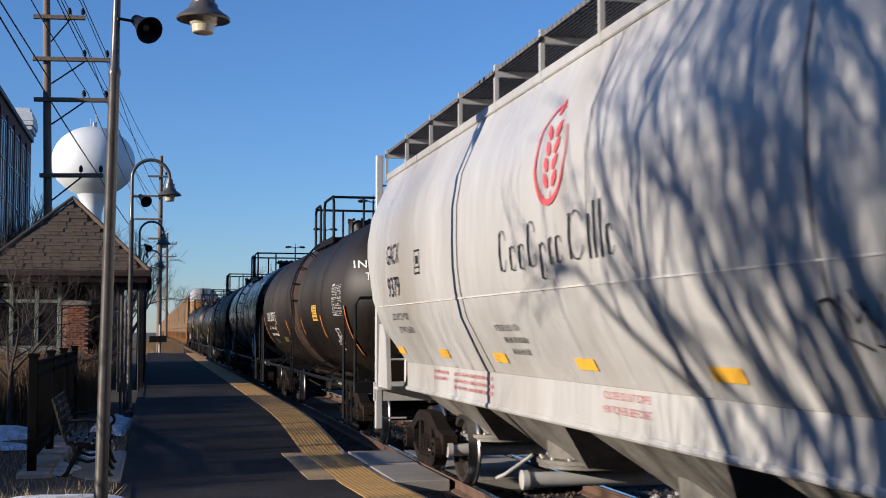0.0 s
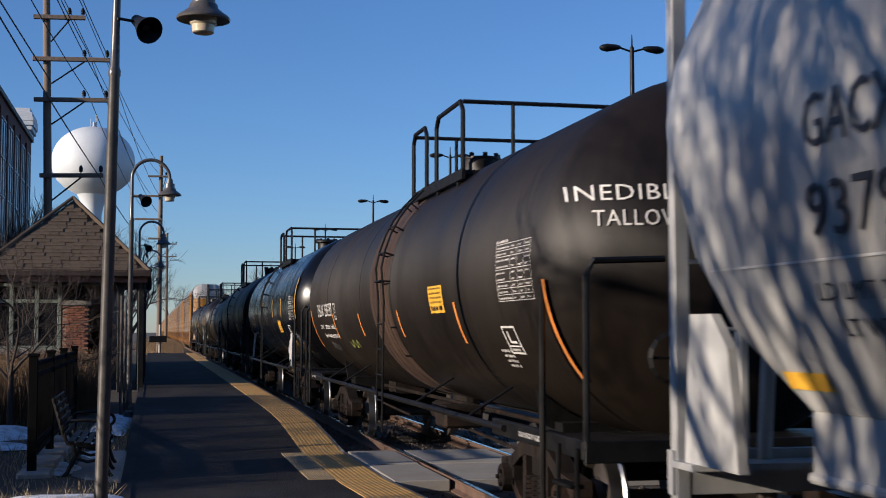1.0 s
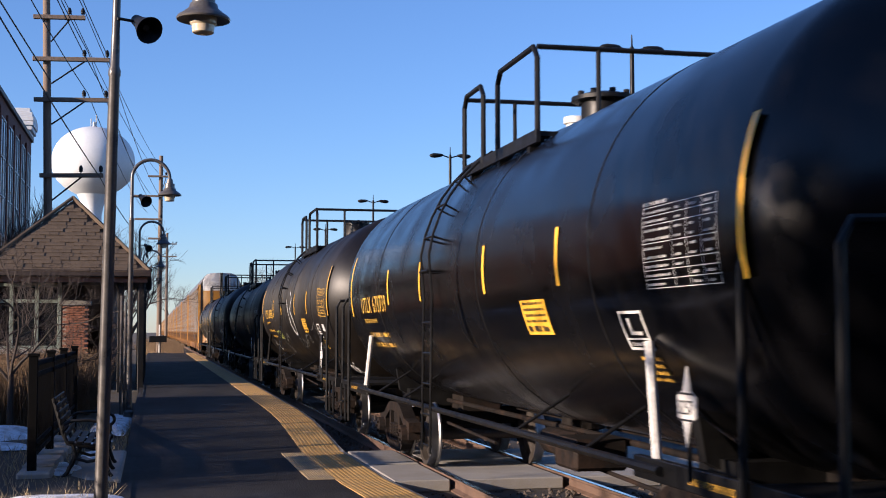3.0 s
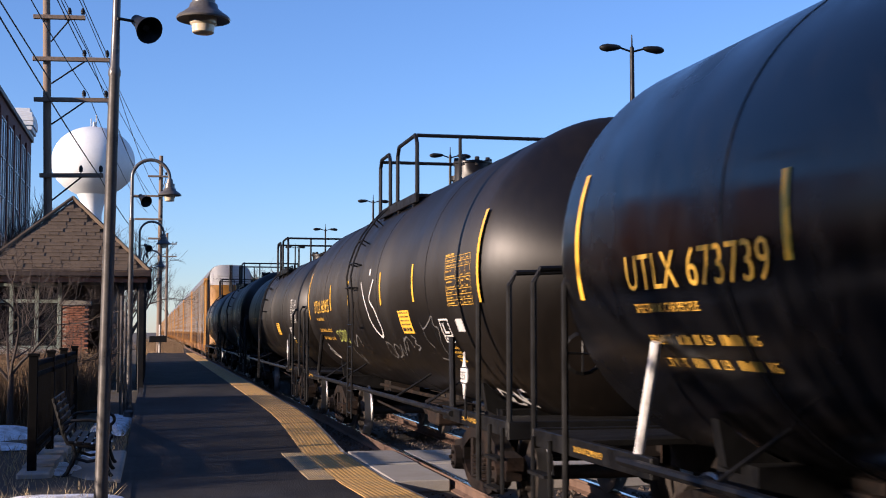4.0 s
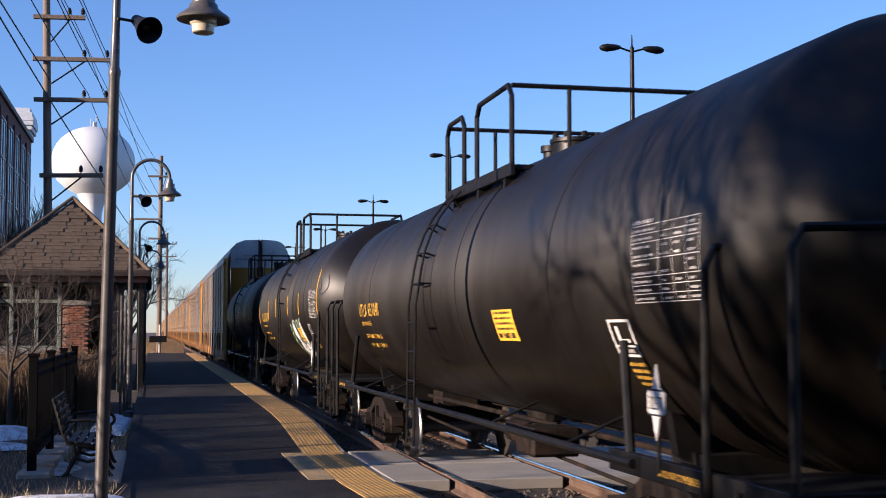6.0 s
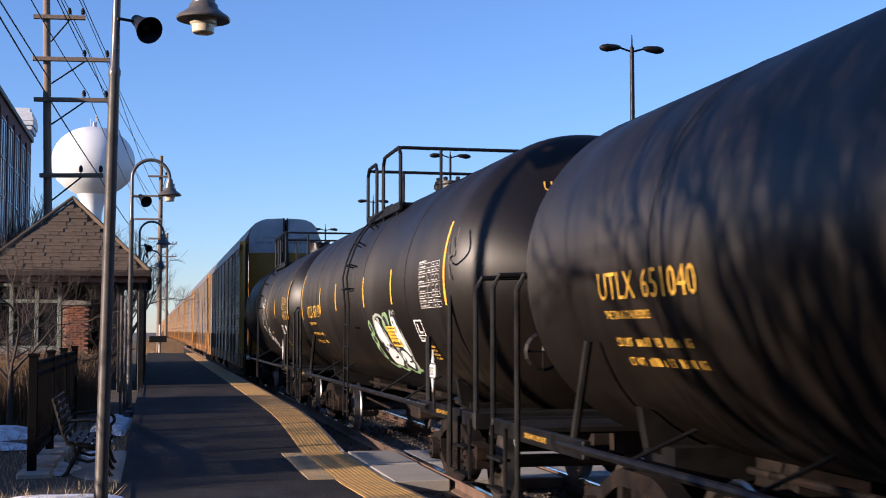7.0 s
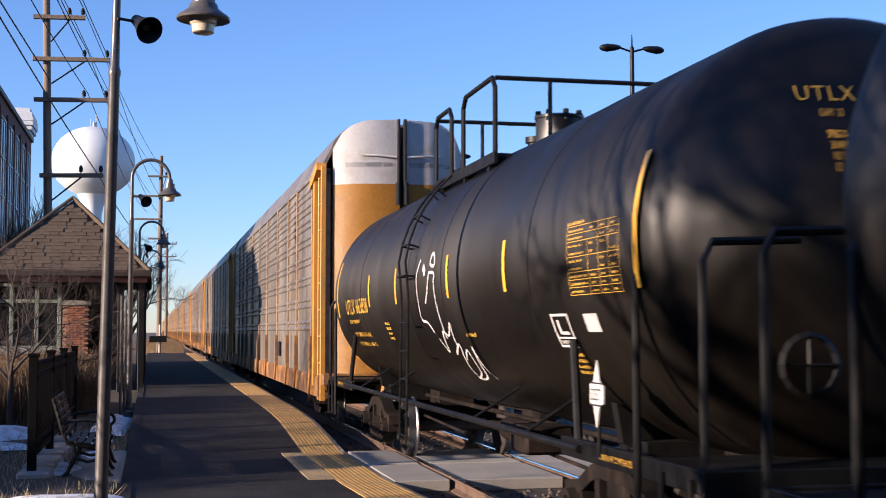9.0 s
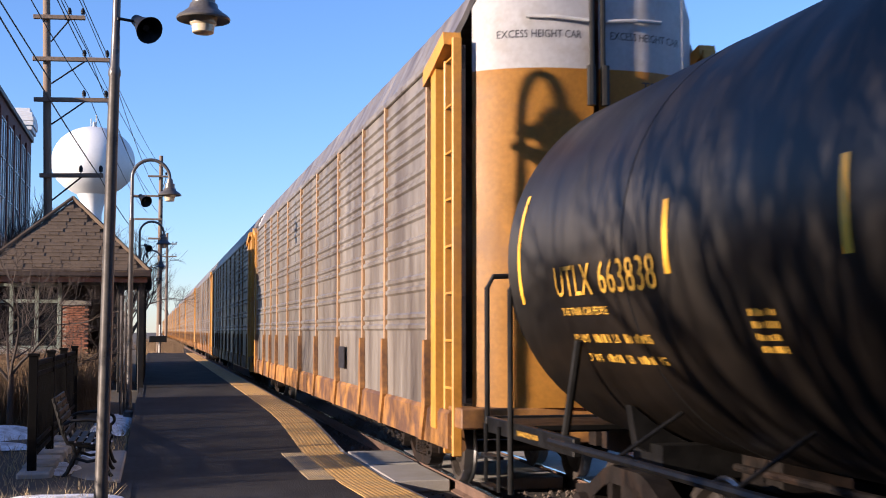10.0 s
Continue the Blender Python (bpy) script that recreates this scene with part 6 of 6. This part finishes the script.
CHALK = [(W, 0.04, (0.01, 4.7, -0.37, -9.6, -0.57, -19.2, -0.98, -26.1, -1.21, -21.4, -1.03, -11.9, -0.7, -5.6, -0.87, -0.3, -1.07, 5.0)), (W, 0.09, (-0.66, 9.6, -0.77, 8.9)),
         (W, 0.03, (5.52, -30.2, 5.42, -36.8, 5.11, -44.7, 5.45, -42.8, 5.69, -37.1)),
         (M_CHALK, 0.022, (-1.05, -29.0, -1.35, -31.2, -1.26, -38.6, -0.98, -36.1, -1.05, -29.0)), (M_CHALK, 0.022, (-1.33, -38.4, -1.55, -31, -1.78, -31.1, -1.79, -36.0, -1.45, -38.5)),
         (M_CHALK, 0.022, (-1.81, -37.3, -2.06, -30.4, -2.06, -36.7, -2.42, -28.8)), (M_CHALK, 0.022, (-2.52, -26.5, -2.62, -28.6, -2.41, -33.5, -2.42, -28.8, -2.8, -26, -2.95, -32)),
         (M_CHALK, 0.022, (-3.1, -25, -3.3, -27, -3.15, -29, -3.35, -31, -3.1, -33)), (M_CHALK, 0.018, (-3.96, -18.6, -4.04, -21.7, -4.46, -18.5, -4.7, -16.2, -4.66, -20.2, -4.85, -21.8, -4.7, -28.4, -4.67, -36.5, -4.27, -36.2)), (M_CHALK, 0.014, (-3.99, -20.8, -4.0, -27.0, -4.2, -31.0)), (W, 0.04, (-5.64, -52, -5.45, -57, -5.3, -62, -5.6, -60, -5.8, -55, -5.64, -52)), (W, 0.05, (-5.95, -53, -5.75, -58, -5.55, -63, -5.9, -62, -6.15, -57, -5.95, -53)), (W, 0.05, (-5.95, -62, -6.2, -53, -6.15, -62, -6.42, -53)), (W, 0.05, (-6.74, -50, -6.5, -51, -6.3, -56, -6.15, -61, -6.4, -62)), (W, 0.04, (-6.3, -56, -6.55, -56)),
         (M_LIME, 0.028, (3.52, -24.0, 3.3, -22.8, 3.12, -25, 3.15, -28.8, 3.42, -30, 3.36, -26.5, 3.52, -24.0)), (M_LIME, 0.028, (3.08, -23.2, 2.9, -22.4, 2.78, -26, 2.86, -29.6, 3.04, -29.2, 3.1, -26, 3.08, -23.2)), (M_LIME, 0.025, (2.93, -25.5, 2.89, -27.5, 2.96, -27.8, 2.93, -25.5)), (M_LIME, 0.028, (2.74, -30, 2.72, -23, 2.6, -23.4, 2.48, -28, 2.45, -23, 2.34, -23, 2.36, -30, 2.5, -30.2, 2.62, -26.5, 2.62, -30, 2.74, -30)), (M_CHALK, 0.03, (1.88, -25.4, 1.9, -33.2, 1.32, -25.3, 1.2, -32.4)),
         (M_CHALK, 0.03, (2.43, -29.5, 2.44, -38.1, 2.2, -47.2, 2.08, -39.8))]
PEACE = [(M_CHALK, 0.02, (-6.9, 18, -7.0, 8, -7.15, 4, -7.3, 10, -7.25, 18)), (M_CHALK, 0.02, (-7.05, 15, -7.12, 8, -7.0, 6, -7.1, -2))]

CARS = []
CARS.append((covered_hopper(), 10.6, 5.9, 5.9))
names = [
    ("grimy brown-black tank car with white stencilled lettering", M_TANK_BROWN, "DBUX", "250337", M_TEXT_W,
     styled(seed=2, ex=1.6, deck_shift=-1.4, plate_shift=-0.45, plate_phi=-31.5, text_shift=0.08, dome_shift=0.8, strip_mat=M_ORANGE, panel_mat=M_TEXT_W, diamond=False, jacks=None, bands=(-5.75, -1.2, 0.65, 4.3), placard=(-4.27, -15), strips=[(6.81, -36, 0.76), (-8.66, -40, 0.88), (3.84, -28, 0.45), (-5.45, -28, 0.45), (-2.2, -26, 0.36), (1.0, -26, 0.36)],
            scrawl=[(M_CHALK, 0.03, (5.28, -30.5, 5.2, -36, 5.1, -31, 4.95, -37, 4.9, -32, 4.7, -37, 4.6, -33, 4.5, -37)), (M_LIME, 0.03, (2.9, -30, 2.7, -34, 2.5, -29, 2.3, -34, 2.1, -29, 2.0, -34))])),
    ("glossy black tank car with yellow lettering", M_TANK_BLACK, "UTLX", "673739", M_TEXT_Y, styled(seed=3, dome="wide", valve=M_TEXT_W, jacks=M_TEXT_W, panel_mat=M_TEXT_W)),
    ("dull black tank car with chalk scrawls", M_TANK_DULL, "UTLX", "669835", M_TEXT_Y, styled(seed=4, spot=True, diamond_y=-6.65, weights=(("189600", "73400"), ("86 000", "33 300")), text_phi=-9.8, scrawl=CHALK)),
    ("dull black tank car with yellow lettering", M_TANK_DULL, "UTLX", "651040", M_TEXT_Y, styled(seed=5, ex=0.85, size=(1.42, 2.34), text_shift=-0.5, text_size=0.84, text_phi=-11, dome="low", panel_mat=M_TEXT_W, strips=[], scrawl=PEACE)),
    ("black tank car with white and green spray paint", M_TANK_DULL, "UTLX", "671174", M_TEXT_Y, styled(seed=6, panel_mat=M_TEXT_W, dome="low", mark_shift=0.18, ladder_shift=-0.8, weights=(("190300", "72500"), ("86 400", "32 900")), strips=[(6.63, -14, 0.92), (-6.8, -12, 0.9)] + [(y + 0.22, p, h) for y, p, h in SHORT], placard=(-2.76, -31.5), scrawl=PEACE)),
    ("black tank car with a white spray-painted line figure", M_TANK_DULL, "UTLX", "663838", M_TEXT_Y, styled(seed=7, spot=True, ladder_shift=-0.2, placard=None, scrawl=FIGURE)),
]
for (label, shell, mark, number, let, st), tf in zip(names, (3.382, 4.911, 6.425, 8.03, 9.535, 11.05)):
    TANK_R, TANK_ZC = st.get("size", (1.52, 2.44))
    car = tank_car(label, shell, mark, number, let, st)
    CARS.append((car, 11 * tf - 7.7, 5.35 + st["ex"], 5.35))
    if number == "250337":
        for words, z, w, dx in (("INEDIBLE", 2.86, 0.86, -1.12), ("TALLOW", 2.66, 0.64, -0.96)):
            bm = text_bm(words, 0.13, 1.1, w)
            bmesh.ops.subdivide_edges(bm, edges=bm.edges[:], cuts=2)
            for v in bm.verts:
                x, zz = dx + v.co.x - 0.25, z + v.co.y - TANK_ZC
                rr = min(0.999, math.hypot(x, zz) / TANK_R)
                v.co = Vector((x, -TANK_HALF - 1.6 - TANK_HEAD * math.sqrt(1 - rr * rr) - 0.012, zz + TANK_ZC))
            part("stencil_word", bm, M_TEXT_W, car)
    if number in ("671174", "673739", "663838"):
        bm = text_bm("UTLX", 0.14, 1.15, 0.75)
        for v in bm.verts:
            x, zz = -0.62 + v.co.x * 0.5, 0.845 + v.co.y * 0.75
            rr = min(0.999, math.hypot(x, zz) / TANK_R)
            v.co = Vector((x, -TANK_HALF - TANK_HEAD * math.sqrt(1 - rr * rr) - 0.014, zz + TANK_ZC))
        part("head_mark", bm, M_TEXT_Y, car)
        for words, x0, z0 in (("CAPY  23", -0.46, 0.74), ("SPRG 0-", -0.435, 0.60), ("38 WHL", -0.42, 0.53), ("WD 24", -0.415, 0.46), ("12 L", -0.40, 0.39)):
            bm = text_bm(words, 0.06, 1.1, 0.036 * len(words))
            for v in bm.verts:
                x, zz = x0 - 0.03 + v.co.x * 0.5, z0 + v.co.y * 0.9
                rr = min(0.999, math.hypot(x, zz) / TANK_R)
                v.co = Vector((x, -TANK_HALF - TANK_HEAD * math.sqrt(1 - rr * rr) - 0.014, zz + TANK_ZC))
            part("head_line", bm, M_TEXT_Y, car)
    if number == "663838":
        for y, ph, w in ((2.5, -19.5, 0.3), (-1.95, -25, 0.42)):
            bm = bmesh.new()
            for k in range(4 if y > 0 else 1):
                word_bars(bm, w, 0.04, 3, random.Random(k), 0, -0.07 * k)
            tagged(part("small_print", wrap(bm, y, ph, 0.009), M_TEXT_Y, car), kind="stuff")
    if number == "671174":
        for k, (y, ph, w, h) in enumerate(((-1.52, -21, 0.24, 0.20), (-1.45, -28, 0.26, 0.20), (-1.42, -35.5, 0.26, 0.22), (-2.85, -18, 0.42, 0.24), (-2.2, -25, 0.58, 0.52), (-3.48, -25.5, 0.42, 0.72), (-2.3, -38.5, 0.88, 0.40), (-3.08, -39.5, 0.60, 0.38))):
            small = k < 4
            blob(car, M_SPRAY_G if small else M_SPRAY_GREY, y, ph, w * 1.2, h * 1.2, 0.004, 40 + k, 2)
            blob(car, M_TEXT_K, y, ph, w * (0.72 if small else 1.08), h * (0.66 if small else 1.06), 0.0055, 50 + k, 2)
            if not small:
                blob(car, W, y, ph, w * 0.86, h * 0.84, 0.007, 60 + k, 2)
        for a, b in ((-2.35, -31.0), (-2.75, -33.5), (-3.2, -33.0)):
            scrawl(car, M_TEXT_K, 0.03, (a, b, a - 0.2, b - 3, a - 0.15, b - 7, a + 0.1, b - 8))
        scrawl(car, G, 0.05, (-1.5, -42, -1.75, -46, -2.0, -45, -2.3, -48, -2.6, -46, -2.9, -49, -3.2, -47, -3.5, -46))
        scrawl(car, M_SPRAY_GREY, 0.04, (-1.95, -18, -2.2, -14, -2.6, -15, -2.8, -19))
rack = autorack()
CARS.append((rack, 136.8, 10.1, 10.1))
WHEELS = []
for c, y, ta, tb in CARS:
    WHEELS += build_truck(c, -ta) + build_truck(c, tb)
for k in range(1, 15):
    c2 = copy_thing(rack, pose(TRACK_X, 136.8 + 28.7 * k, 0))
    CARS.append((c2, 136.8 + 28.7 * k, 10.1, 10.1))


def motions():
    for c, y, ta, tb in CARS:
        walk(c, [(t, pose(TRACK_X, y - SPEED * t, 0)) for t in (0.0, 2.5, 5.0, 7.5, 10.0)])
    # the wheels roll towards -y
    turn = math.degrees(SPEED / R_WHEEL) / FPS
    for w in WHEELS:
        y = w.matrix_basis.translation.y
        walk(w, [(k / FPS, pose(0, y, R_WHEEL, (turn * k) % 360, 0, 0)) for k in range(0, 301)])


motions()
